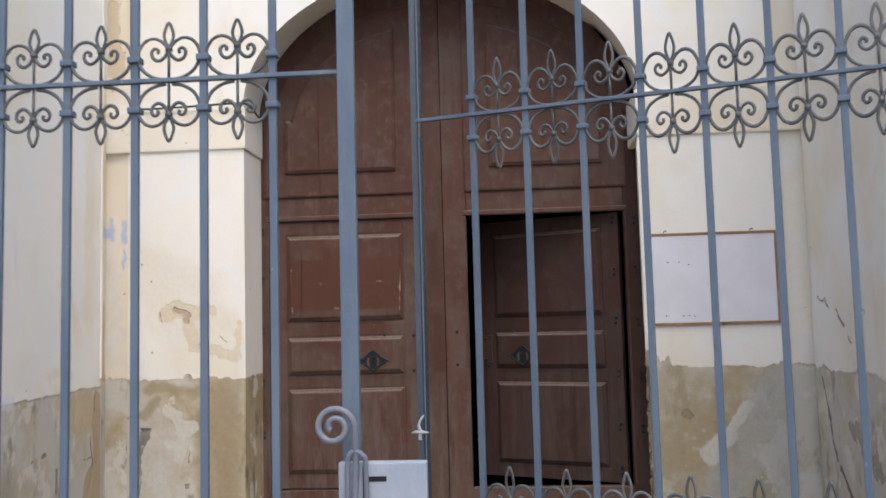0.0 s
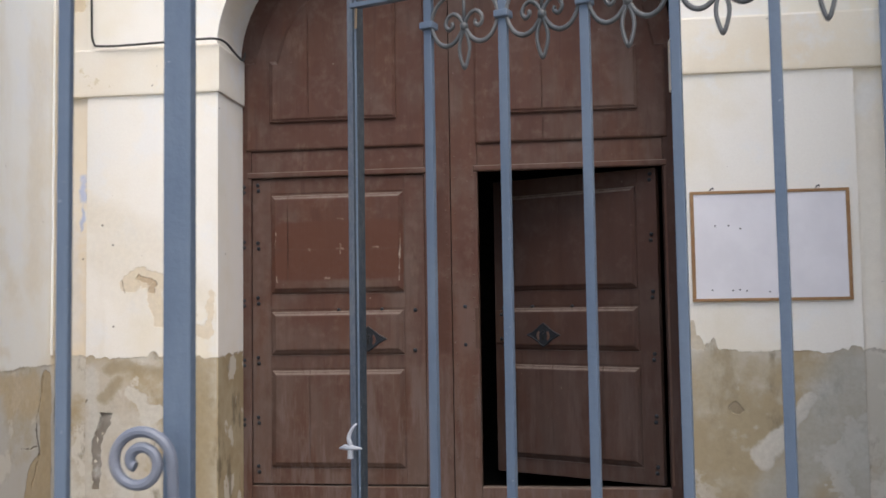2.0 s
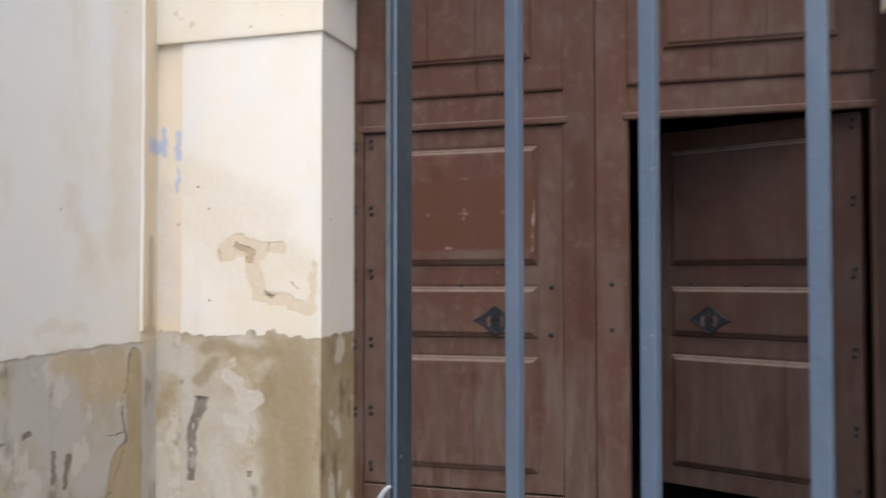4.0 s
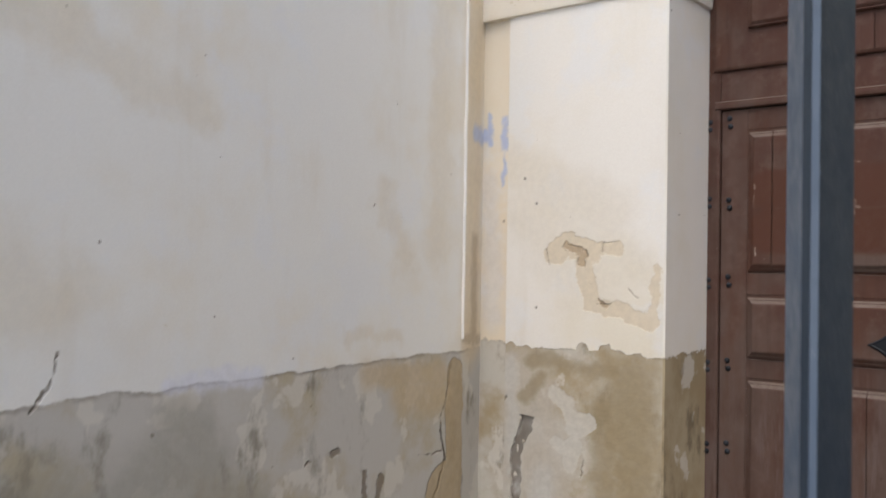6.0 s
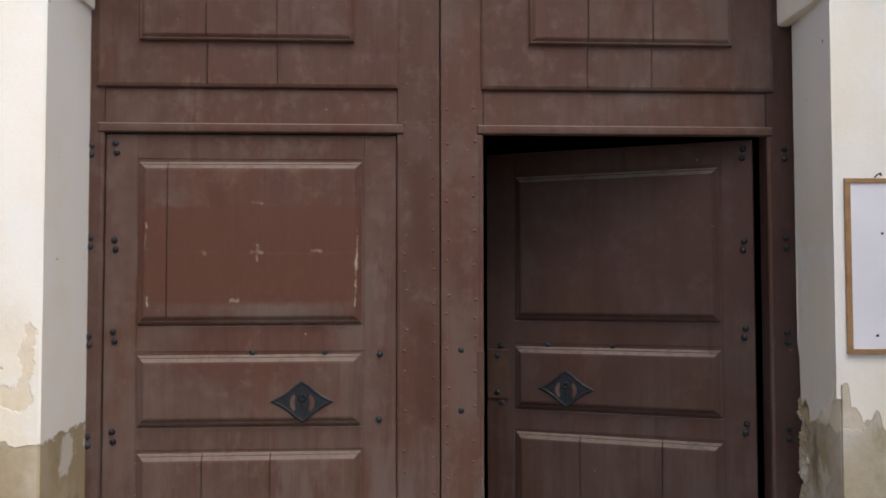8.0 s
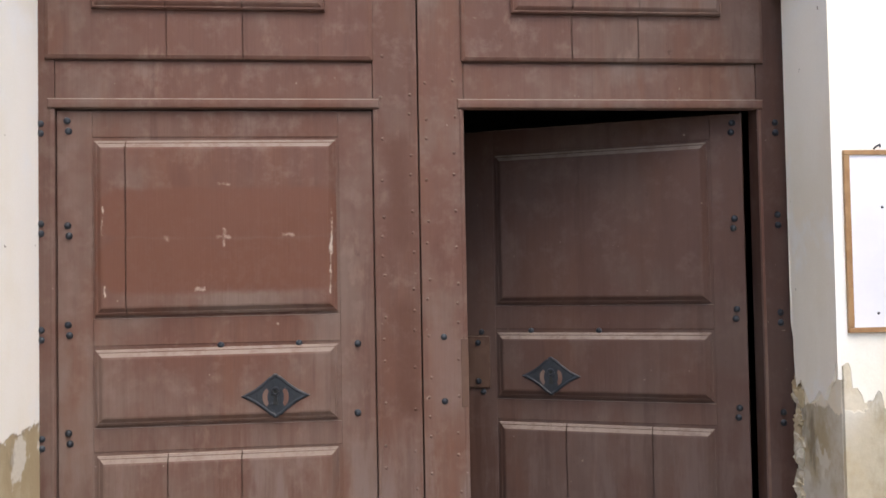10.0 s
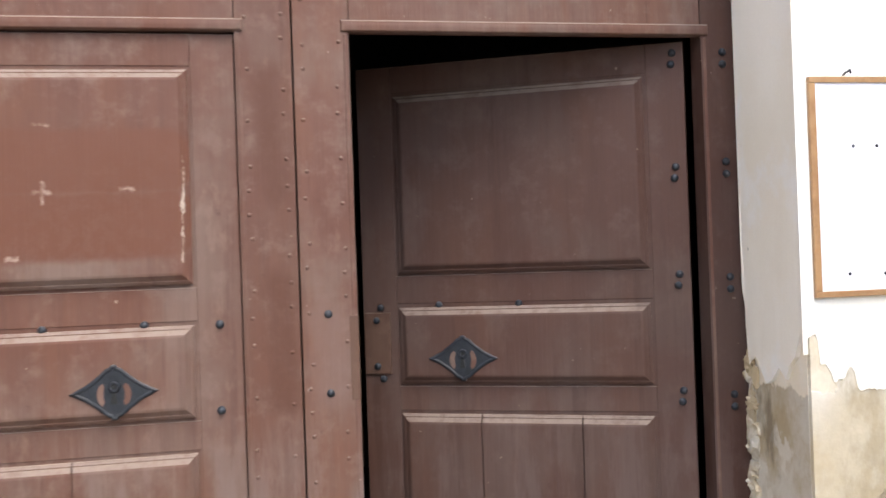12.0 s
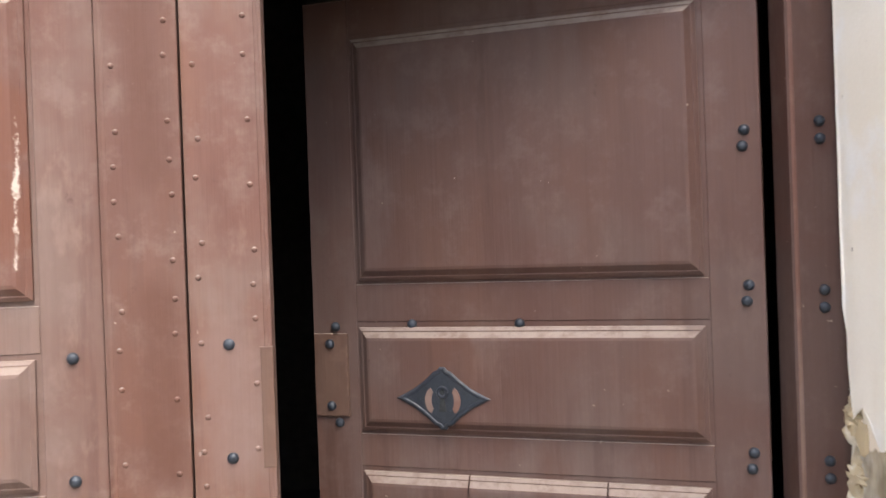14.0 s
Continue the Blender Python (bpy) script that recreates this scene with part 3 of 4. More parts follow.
bm = bmesh.new()
front = [(CX - AX, 0.0)] + arch(AX, ARCH_F) + [(CX + AX, 0.0)]
back = [(CX - AX - 0.004, 0.0)] + arch(AX + 0.004, ARCH_B) + [(CX + AX + 0.004, 0.0)]
W0, W1, YF, YB = -2.205, 1.70, 5.435, 5.86
back = [(x + (0.05 if x > CX + 0.9 else 0.0), z) for x, z in back]
fv = [bm.verts.new((x, YF, z)) for x, z in front]
bv = [bm.verts.new((x, YB, z)) for x, z in back]
ft = [bm.verts.new((x, YF, TOP)) for x, z in front]
bt = [bm.verts.new((x, YB, TOP)) for x, z in back]
for i in range(len(front) - 1):
    bm.faces.new((fv[i], fv[i + 1], bv[i + 1], bv[i]))
    if 0 < i < len(front) - 2:
        bm.faces.new((fv[i], ft[i], ft[i + 1], fv[i + 1]))
        bm.faces.new((bv[i], bv[i + 1], bt[i + 1], bt[i]))
        bm.faces.new((ft[i], bt[i], bt[i + 1], ft[i + 1]))
for s, w, i in ((0, W0, 1), (1, W1, len(front) - 2)):
    c = [bm.verts.new(p) for p in ((w, YF, 0), (w, YF, TOP), (w, YB, 0), (w, YB, TOP))]
    k = 0 if s == 0 else len(front) - 1
    bm.faces.new((c[0], fv[k], fv[i], ft[i], c[1]))
    bm.faces.new((c[2], bv[k], bv[i], bt[i], c[3]))
    bm.faces.new((c[0], c[1], c[3], c[2]))
    bm.faces.new((c[1], ft[i], bt[i], c[3]))
wall_north = tagged(part("wall_north", bm, mat_cream), "whitewashed portal wall with a low arch, plaster bare below", "wall", kind="structure")


def ragged(x0, x1, z, rng, bumps, step=0.006):
    """A torn edge from x1 back to x0 about z; bumps: place, half width, height."""
    n = int((x1 - x0) / step)
    drift, pts = 0.0, []
    for i in range(n + 1):
        x = x1 + (x0 - x1) * i / n
        drift = drift * 0.86 + rng.gauss(0, 0.0022)
        lift = sum(h * max(0.0, 1 - ((x - c) / w) ** 2) ** 0.6 for c, w, h in bumps)
        pts.append((x + rng.uniform(-0.0015, 0.0015), z + drift + lift + rng.uniform(-0.0012, 0.0012)))
    return pts


def pierced(outline, holes, y0, y1):
    """A plate in x and z from y0 to y1 with holes through it."""
    bm = bmesh.new()
    loops = [[(x, 0.0, z) for x, z in loop] for loop in (outline, *holes)]
    flat = [p for loop in loops for p in loop]
    a = [bm.verts.new((x, y0, z)) for x, _, z in flat]
    b = [bm.verts.new((x, y1, z)) for x, _, z in flat]
    for tri in geometry.tessellate_polygon([[Vector((x, z, 0)) for x, _, z in loop] for loop in loops]):
        bm.faces.new([a[i] for i in tri])
    k = 0
    for loop in loops:
        for i in range(len(loop)):
            p, q = k + i, k + (i + 1) % len(loop)
            bm.faces.new((a[p], a[q], b[q], b[p]))
        k += len(loop)
    return bm


def torn_hole(line, half, rng):
    """A ragged slot along a line, half wide."""
    pts = smooth_line([(x, 0, z) for x, z in line], 6)
    left, right = [], []
    for i, p in enumerate(pts):
        t = i / (len(pts) - 1)
        w = half(t) * rng.uniform(0.82, 1.15)
        left.append((p.x - w, p.z + rng.uniform(-0.003, 0.003)))
        right.append((p.x + w * rng.uniform(0.8, 1.1), p.z + rng.uniform(-0.003, 0.003)))
    return left + right[::-1]


tear = random.Random(17)
cavity = torn_hole([(-1.966, 0.832), (-1.975, 0.77), (-2.012, 0.69), (-2.012, 0.60), (-2.014, 0.53), (-2.02, 0.462)], lambda t: 0.033 - 0.012 * t, tear)
part("bare_plaster", pierced(rect(-2.072, -1.4, 0.02, 1.30), [cavity], 5.4235, 5.4345), mat_bare_west, wall_north, "bare tan plaster with a torn hole")
part("bare_plaster", slab(rect(0.829, 1.575, 0.02, 1.40), 5.4235, 5.437), mat_bare_east, wall_north)
bm = bmesh.new()
bmesh.ops.create_grid(bm, x_segments=12, y_segments=40, size=0.5)
for v in bm.verts:
    x, z = -1.992 + v.co.x * 0.13, 0.647 + v.co.y * 0.42
    v.co = (x, 5.4328 - 0.005 * noise.noise(Vector((x * 38, 1.0, z * 26))), z)
# masonry tone, darkened further for the shade this shallow hole lacks
part("hole_bottom", bm, plaster("torn_masonry_shaded", (0.17, 0.14, 0.105), (0.12, 0.10, 0.075), TAN, GREY, -5.0, 0.0, 23.0), wall_north, "rough masonry inside the torn hole")
west_edge = ragged(-2.072, -1.4, 1.097, tear, [(-1.724, 0.03, 0.026), (-1.63, 0.025, 0.03), (-1.585, 0.04, 0.02), (-1.50, 0.02, 0.014), (-2.05, 0.03, 0.014)])
part("raised_panel", slab([(-2.072, 2.40), (-1.4, 2.40)] + west_edge, 5.4212, 5.4237), mat_white_west, wall_north, "thin whitewash coat torn off along its lower edge")
east_edge = ragged(0.8125, 1.575, 1.103, tear, [(0.83, 0.024, 0.09), (0.838, 0.045, 0.05), (0.875, 0.04, 0.03), (0.928, 0.016, 0.045), (0.92, 0.03, 0.02), (0.985, 0.05, 0.012), (1.54, 0.03, 0.026)])
part("raised_panel", slab([(0.8125, 2.39), (1.575, 2.39)] + east_edge, 5.4212, 5.4237), mat_wall_north, wall_north, "thin whitewash coat torn off along its lower edge")
# flat white field above the imposts
def spandrel(side):
    pts = [p for p in arch(AX + 0.0, ARCH_F) if (p[0] < CX - 0.02 if side < 0 else p[0] > CX + 0.02)]
    edge = -2.072 if side < 0 else 1.575
    if side < 0:
        return [(edge, 2.60)] + pts + [(pts[-1][0], 4.3), (edge, 4.3)]
    return [(edge, 4.3), (pts[0][0], 4.3)] + pts + [(edge, 2.60)]


part("spandrel", slab(spandrel(-1), 5.423, 5.437), mat_wall_north, wall_north)
part("spandrel", slab(spandrel(1), 5.423, 5.437), mat_wall_north, wall_north)
# imposts that turn into the opening
for x0, x1, inner in ((-2.205, -1.372, -1), (0.80, 1.70, 1)):
    bm = bmesh.new()
    foot = 2.392 if inner < 0 else 2.370
    prof = [(0.0, foot), (0.011, foot + 0.003), (0.0125, foot + 0.013), (0.0125, 2.622), (0.009, 2.632), (0.0, 2.634)]
    rows = []
    for d, z in prof:
        if inner < 0:
            rows.append([bm.verts.new(p) for p in ((x0, 5.421 - d, z), (CX - AX + 0.004 + d, 5.421 - d, z), (CX - AX + 0.004 + d, 5.80, z), (CX - AX - 0.02, 5.80, z), (CX - AX - 0.02, 5.44, z), (x0, 5.44, z))])
        else:
            rows.append([bm.verts.new(p) for p in ((CX + AX - 0.004 - d, 5.421 - d, z), (x1, 5.421 - d, z), (x1, 5.44, z), (CX + AX + 0.02, 5.44, z), (CX + AX + 0.02, 5.80, z), (CX + AX - 0.004 - d, 5.80, z))])
    for a, b in zip(rows, rows[1:]):
        for i in range(6):
            bm.faces.new((a[i], a[(i + 1) % 6], b[(i + 1) % 6], b[i]))
    bm.faces.new(rows[0])
    bm.faces.new(rows[-1])
    part("impost", bm, mat_cream, wall_north, "cream plaster impost band")

# reveals: thick plaster skin, broken off ragged at the east side
rng = random.Random(5)
part("reveal_skin", boxed(-1.402, -1.394, 5.421, 5.772, 0.15, 2.39), plaster("plaster_jamb", WHITE, (0.77, 0.71, 0.58), (0.34, 0.265, 0.155), (0.42, 0.35, 0.23), 1.10, 0.05, 27.0), wall_north)
edge = []
zs = [1.14 + 0.05 * i for i in range(26)]
for z in zs:
    edge.append((5.765 - abs(rng.gauss(0, 0.004)) - (0.02 if z < 1.3 else 0) * (1.3 - z) / 0.16, z))
low = [(5.43, 1.20), (5.445, 1.25), (5.47, 1.19), (5.50, 1.17), (5.53, 1.13), (5.565, 1.155), (5.60, 1.12), (5.64, 1.105), (5.67, 1.15), (5.70, 1.17), (5.73, 1.16)]
outline = low + edge + [(5.4245, 2.39)]
bm = bmesh.new()
a = [bm.verts.new((0.816 + (y - 5.421) * 0.12 + rng.uniform(-0.002, 0.002), y, z)) for y, z in outline]
b = [bm.verts.new((0.838 + (y - 5.421) * 0.12, y, z)) for y, z in outline]
bm.faces.new(a)
bm.faces.new(b)
for i in range(len(a)):
    j = (i + 1) % len(a)
    bm.faces.new((a[i], a[j], b[j], b[i]))
bmesh.ops.triangulate(bm, faces=bm.faces[:])
part("reveal_skin", bm, plaster("plaster_reveal", (0.80, 0.76, 0.68), (0.74, 0.68, 0.57), TAN, GREY, 0.9, 0.03, 31.0), wall_north, "cream plaster skin broken off in flakes")
# broken edge of the masonry under it
for i in range(90):
    k = bmesh.new()
    bmesh.ops.create_icosphere(k, subdivisions=2, radius=1.0)
    sx, sy, sz = rng.uniform(0.006, 0.013), rng.uniform(0.010, 0.028), rng.uniform(0.010, 0.030)
    cy, cz = 5.772 - abs(rng.gauss(0, 0.03)), rng.uniform(0.2, 1.2)
    for v in k.verts:
        q = v.co * (1 + 0.85 * noise.noise(v.co * 1.7 + Vector((i, 0, 0))))
        v.co = Vector((q.x * sx + 0.833 + (cy - 5.43) * 0.1, q.y * sy + cy, q.z * sz + cz))
    part("rubble", k, mat_masonry, wall_north)

# the inside, its darkness painted into near-black surfaces
inside = holder("inside_room", "empty passage behind the portal, its shade painted near black", "room", (0, 7.5, 0), kind="structure")
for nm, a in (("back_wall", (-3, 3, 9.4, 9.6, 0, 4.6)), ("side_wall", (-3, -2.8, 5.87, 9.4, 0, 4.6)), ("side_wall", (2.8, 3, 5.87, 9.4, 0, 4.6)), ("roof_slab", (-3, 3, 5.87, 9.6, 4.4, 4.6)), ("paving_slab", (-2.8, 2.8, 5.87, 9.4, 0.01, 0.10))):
    ob = part(nm, boxed(*a), mat_inside_shade, inside)
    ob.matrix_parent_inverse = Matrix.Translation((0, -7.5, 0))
tagged(part("wall_inner", boxed(-3, -2.7, 5.5, 5.87, 0, 4.6), mat_inside_shade), "dark inner wall end", "wall", kind="structure")
tagged(part("wall_inner", boxed(2.2, 3, 5.5, 5.87, 0, 4.6), mat_inside_shade), "dark inner wall end", "wall", kind="structure")

# ---- the portal doors ----
STUD = mesh_of("stud", dome(0.0105, 0.009), mat_black_iron, True)
NAIL = mesh_of("nail", dome(0.006, 0.005, 7), mat_wood, True)
DP, MEET, Z0, ZT = 5.775, -0.295, 0.42, 2.008


def plate_outline(w, h):
    pts = []
    quads = ((1, 1), (-1, 1), (-1, -1), (1, -1))
    for qx, qz in quads:
        seq = [(1.0, 0.0), (0.93, 0.05), (0.62, 0.30), (0.36, 0.60), (0.18, 0.86), (0.10, 0.90), (0.06, 1.0)]
        if qx * qz < 0:
            seq = seq[::-1]
        pts += [(qx * x * w / 2, qz * z * h / 2) for x, z in seq]
    res = []
    for p in pts:
        if not res or (Vector(p) - Vector(res[-1])).length > 1e-5:
            res.append(p)
    return res if (Vector(res[0]) - Vector(res[-1])).length > 1e-5 else res[:-1]


def lock_plate(parent, x, y, z):
    out = [(x + a, z + b) for a, b in plate_outline(0.20, 0.128)]
    part("lock_plate", raised(out, y, ((0, 0.004), (0, -0.003), (0.003, -0.0052), (0.007, -0.0052), (0.009, -0.0036))), mat_black_iron, parent, "black iron diamond lock plate")
    for s in (-1, 1):
        arc = [(x + s * (0.018 + 0.020 * math.cos(t)), z - 0.004 + 0.028 * math.sin(t)) for t in [(-1.2 + 2.4 * i / 8) for i in range(9)]]
        arc += [(x + s * (0.018 + 0.006 * math.cos(t)), z - 0.004 + 0.018 * math.sin(t)) for t in [(1.2 - 2.4 * i / 8) for i in range(9)]]
        part("inlay", slab(arc, y - 0.0046, y - 0.001), mat_wood, parent)
    bm = bmesh.new()
    tube(bm, [(x + 0.0095 * math.cos(t), y - 0.005, z + 0.013 + 0.0095 * math.sin(t)) for t in [2 * math.pi * i / 14 for i in range(15)]], 0.0042)
    part("keyhole_rim", bm, mat_black_iron, parent)
    # no hole is cut: a near-black piece paints the keyhole's dark
    key = [(x + 0.008 * math.cos(t), z + 0.013 + 0.008 * math.sin(t)) for t in [math.radians(-60 + 300 * i / 12) for i in range(13)]]
    key += [(x - 0.0045, z - 0.004), (x - 0.0075, z - 0.026), (x + 0.0075, z - 0.026), (x + 0.0045, z - 0.004)]
    part("keyhole", slab(key, y - 0.0062, y - 0.001), mat_hole_shade, parent)


warp = random.Random(8)


def wicket(parent, sgn, width, material, panel_material, seams1, seams3, m):
    """A wicket leaf; local x runs from its hinge by sgn, its front is the plane y = 0."""
    def sx(a, b, z0, z1, j=0.0):
        c = rect(min(sgn * a, sgn * b), max(sgn * a, sgn * b), z0, z1)
        return [(x + warp.uniform(-j, j), z + warp.uniform(-j, j)) for x, z in c]

    bm = bmesh.new()
    a, b = sorted((0.0, sgn * width))
    box(bm, a, b, 0.0, 0.045, Z0 + 0.004, ZT - 0.004, bevel=0.003)
    leaf = part("wicket_leaf", bm, material, parent)
    leaf.matrix_local = m
    # stiles and rails with fine open joints
    fr = 0.0018
    for nm, q in (("stile", (0.001, 0.0995, Z0 + 0.006, ZT - 0.006)), ("stile", (width - 0.1035, width - 0.001, Z0 + 0.006, ZT - 0.006)),
                  ("rail", (0.100, width - 0.104, 1.925, ZT - 0.006)), ("rail", (0.100, width - 0.104, 1.318, 1.398)),
                  ("rail", (0.100, width - 0.104, 1.012, 1.082)), ("rail", (0.100, width - 0.104, Z0 + 0.006, 0.505))):
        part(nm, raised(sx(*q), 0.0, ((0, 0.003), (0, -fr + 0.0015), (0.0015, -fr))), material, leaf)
    p0, p1 = 0.108, width - 0.112
    for z0, z1, seams, mt in ((1.405, 1.916, seams1, panel_material), (1.089, 1.308, (), material), (0.515, 1.004, seams3, material)):
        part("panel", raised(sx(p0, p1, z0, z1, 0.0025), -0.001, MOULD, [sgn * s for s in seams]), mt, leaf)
    for z in (1.960, 1.655, 1.368, 1.057, 0.75, 0.5):
        share("stud", STUD, leaf, pose(sgn * 0.030, -fr, z + 0.014))
        share("stud", STUD, leaf, pose(sgn * 0.034, -fr, z - 0.016))
    for u, z in ((width * 0.505, 1.313), (width * 0.753, 1.313), (width * 0.942, 1.308), (width * 0.502, 1.098), (width * 0.756, 1.100), (width * 0.939, 1.103)):
        share("stud", STUD, leaf, pose(sgn * u, -fr, z))
    lock_plate(leaf, sgn * width * 0.678, -0.0220, 1.163)
    return leaf


def leaf_head(x0, x1):
    pts = [p for p in arch(AX + 0.01, 0.5 * (ARCH_F + ARCH_B) + 0.035, 60) if x0 + 0.004 < p[0] < x1 - 0.004]
    def top(x):
        return SPRING + (0.5 * (ARCH_F + ARCH_B) + 0.035) * math.sqrt(max(0.0, 1 - ((x - CX) / (AX + 0.01)) ** 2))
    return [(x1, 2.150), (x1, top(x1))] + pts[::-1] + [(x0, top(x0)), (x0, 2.150)]


def arched(x0, x1, z0, a, b):
    pts = [(x, SPRING + b * math.sqrt(max(0.0, 1 - ((x - CX) / a) ** 2))) for x in [x0 + (x1 - x0) * i / 20 for i in range(21)]]
    return [(x0, z0), (x1, z0)] + pts[::-1]


def big_leaf(name, x0, x1, w0, w1, label, seams, t0, t1, i0, i1):
    """One leaf of the portal: x0..x1 with the wicket's opening w0..w1."""
    d = holder(name, label, "door", (0, 0, 0), kind="structure")
    for a, b in ((x0, w0), (w1, x1)):
        tall = 2.60 if min(abs(a - CX), abs(b - CX)) > 0.5 else SPRING + 0.5 * (ARCH_F + ARCH_B) - 0.02
        # the east hinge stile gets the copy with painted shade
        part("stile", boxed(a, b, DP - 0.0025, DP + 0.06, 0.15, tall, bevel=0.003), mat_wood_shaded if a > 0.5 else mat_wood, d)
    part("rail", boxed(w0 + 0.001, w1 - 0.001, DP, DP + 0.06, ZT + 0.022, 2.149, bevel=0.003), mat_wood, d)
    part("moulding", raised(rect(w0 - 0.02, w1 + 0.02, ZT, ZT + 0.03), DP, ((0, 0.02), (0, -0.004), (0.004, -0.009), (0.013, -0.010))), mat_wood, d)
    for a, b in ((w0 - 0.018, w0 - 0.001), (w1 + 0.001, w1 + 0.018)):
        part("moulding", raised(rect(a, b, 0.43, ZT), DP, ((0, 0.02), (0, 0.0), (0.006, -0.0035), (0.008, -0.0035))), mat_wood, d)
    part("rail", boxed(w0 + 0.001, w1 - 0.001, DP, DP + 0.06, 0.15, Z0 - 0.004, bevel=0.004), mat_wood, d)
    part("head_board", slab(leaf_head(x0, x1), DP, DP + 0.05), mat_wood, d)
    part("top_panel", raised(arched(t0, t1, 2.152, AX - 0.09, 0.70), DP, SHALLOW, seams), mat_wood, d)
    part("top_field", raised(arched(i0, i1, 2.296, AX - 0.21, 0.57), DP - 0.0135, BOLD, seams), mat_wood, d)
    return d


door_1 = big_leaf("door_1", -1.405, MEET - 0.002, -1.349, -0.431, "closed portal leaf, faded brown painted wood with a wicket", (-0.81, -1.03), -1.374, -0.429, -1.239, -0.569)
door_2 = big_leaf("door_2", MEET + 0.002, 0.885, -0.157, 0.769, "portal leaf in faded brown paint with its wicket ajar", (0.18, 0.39), -0.162, 0.791, -0.009, 0.652)
part("backing", boxed(-1.349, -0.431, DP + 0.06, DP + 0.07, 0.40, 2.03), mat_inside_shade, door_1)
wicket(door_1, 1, 0.914, mat_wood, mat_wood_panel, (0.197,), (0.31, 0.52), pose(-1.347, DP + 0.010, 0))
open_leaf = wicket(door_2, -1, 0.924, mat_wood_shaded, mat_wood_shaded, (), (0.30, 0.58), pose(0.738, DP + 0.038, 0, 0, 0, -24.2))
part("lock_repair", boxed(-0.920, -0.842, -0.009, 0.001, 1.117, 1.294, bevel=0.003), mat_wood_repair, open_leaf, "bare wood patch beside the lock")
share("stud", STUD, open_leaf, pose(-0.882, -0.009, 1.272))
share("stud", STUD, open_leaf, pose(-0.882, -0.009, 1.140))
# hardware on the meeting stiles and the hinge side
part("strike_plate", boxed(-0.178, -0.156, DP - 0.004, DP + 0.02, 1.11, 1.315, bevel=0.002), mat_wood_repair, door_2, "worn strike plate of bare wood")
for z in (1.321, 1.129):
    share("stud", STUD, door_2, pose(-0.229, DP, z))
for z in (1.95, 1.66, 1.355, 1.045, 0.74):
    share("stud", STUD, door_2, pose(0.828, DP - 0.0025, z + 0.016))
    share("stud", STUD, door_2, pose(0.828, DP - 0.0025, z - 0.016))
    share("stud", STUD, door_1, pose(-1.388, DP, z + 0.014))
    share("stud", STUD, door_1, pose(-1.388, DP, z - 0.014))
rng = random.Random(3)
for d, x in ((door_1, -0.405), (door_1, -0.318), (door_2, -0.272), (door_2, -0.186)):
    z = 0.5
    while z < 2.05:
        z += rng.choice((0.058, 0.065, 0.11, 0.125))
        share("nail", NAIL, d, pose(x + rng.uniform(-0.005, 0.005), DP, z))

# ---- notice board on the east pier ----
board = holder("notice_board", "empty white notice board in a thin brown wooden frame", "notice board", (1.19, 5.42, 1.33))
fix = Matrix.Translation((-1.19, -5.42, -1.33))
BX0, BX1, BZ0, BZ1 = 0.842, 1.535, 1.328, 1.828
bits = [part("panel", boxed(BX0 + 0.01, BX1 - 0.01, 5.4135, 5.4205, BZ0 + 0.01, BZ1 - 0.01), mat_board, board)]
for a in ((BX0, BX1, BZ0, BZ0 + 0.014), (BX0, BX1, BZ1 - 0.014, BZ1), (BX0, BX0 + 0.016, BZ0 + 0.0142, BZ1 - 0.0142), (BX1 - 0.016, BX1, BZ0 + 0.0142, BZ1 - 0.0142)):
    bits.append(part("frame_strip", boxed(a[0], a[1], 5.409, 5.4202, a[2], a[3], bevel=0.002), mat_board_frame, board))
for ob in bits:
    ob.matrix_parent_inverse = fix
PIN = mesh_of("pin", dome(0.004, 0.003, 7), mat_black_iron)
for x, z in ((0.95, 1.67), (1.01, 1.67), (1.06, 1.655), (0.93, 1.38), (1.02, 1.378), (1.05, 1.38), (1.08, 1.375), (1.18, 1.37)):
    share("pin", PIN, board, pose(x, 5.4135, z)).matrix_parent_inverse = fix
for x, z in ((0.94, BZ1 + 0.004), (1.40, BZ1 + 0.004), (1.235, BZ0 - 0.004)):
    bm = bmesh.new()
    tube(bm, [(x - 0.006, 5.418, z), (x - 0.006, 5.408, z + 0.004), (x + 0.004, 5.405, z + 0.010), (x + 0.008, 5.41, z + 0.004)], 0.0028)
    part("hook", bm, mat_black_iron, board).matrix_parent_inverse = fix

# ---- cable ----
bm = bmesh.new()
tube(bm, smooth_line([(-2.05, 5.418, 4.2), (-2.055, 5.417, 3.3), (-2.05, 5.415, 2.80), (-2.035, 5.405, 2.67), (-1.98, 5.396, 2.642), (-1.75, 5.392, 2.642), (-1.48, 5.390, 2.650), (-1.39, 5.392, 2.648), (-1.362, 5.45, 2.642), (-1.366, 5.60, 2.625), (-1.375, 5.73, 2.63), (-1.38, 5.768, 2.68)]), 0.006)
tagged(part("cable", bm, mat_cable), "thin black cable lying along the impost", "cable")

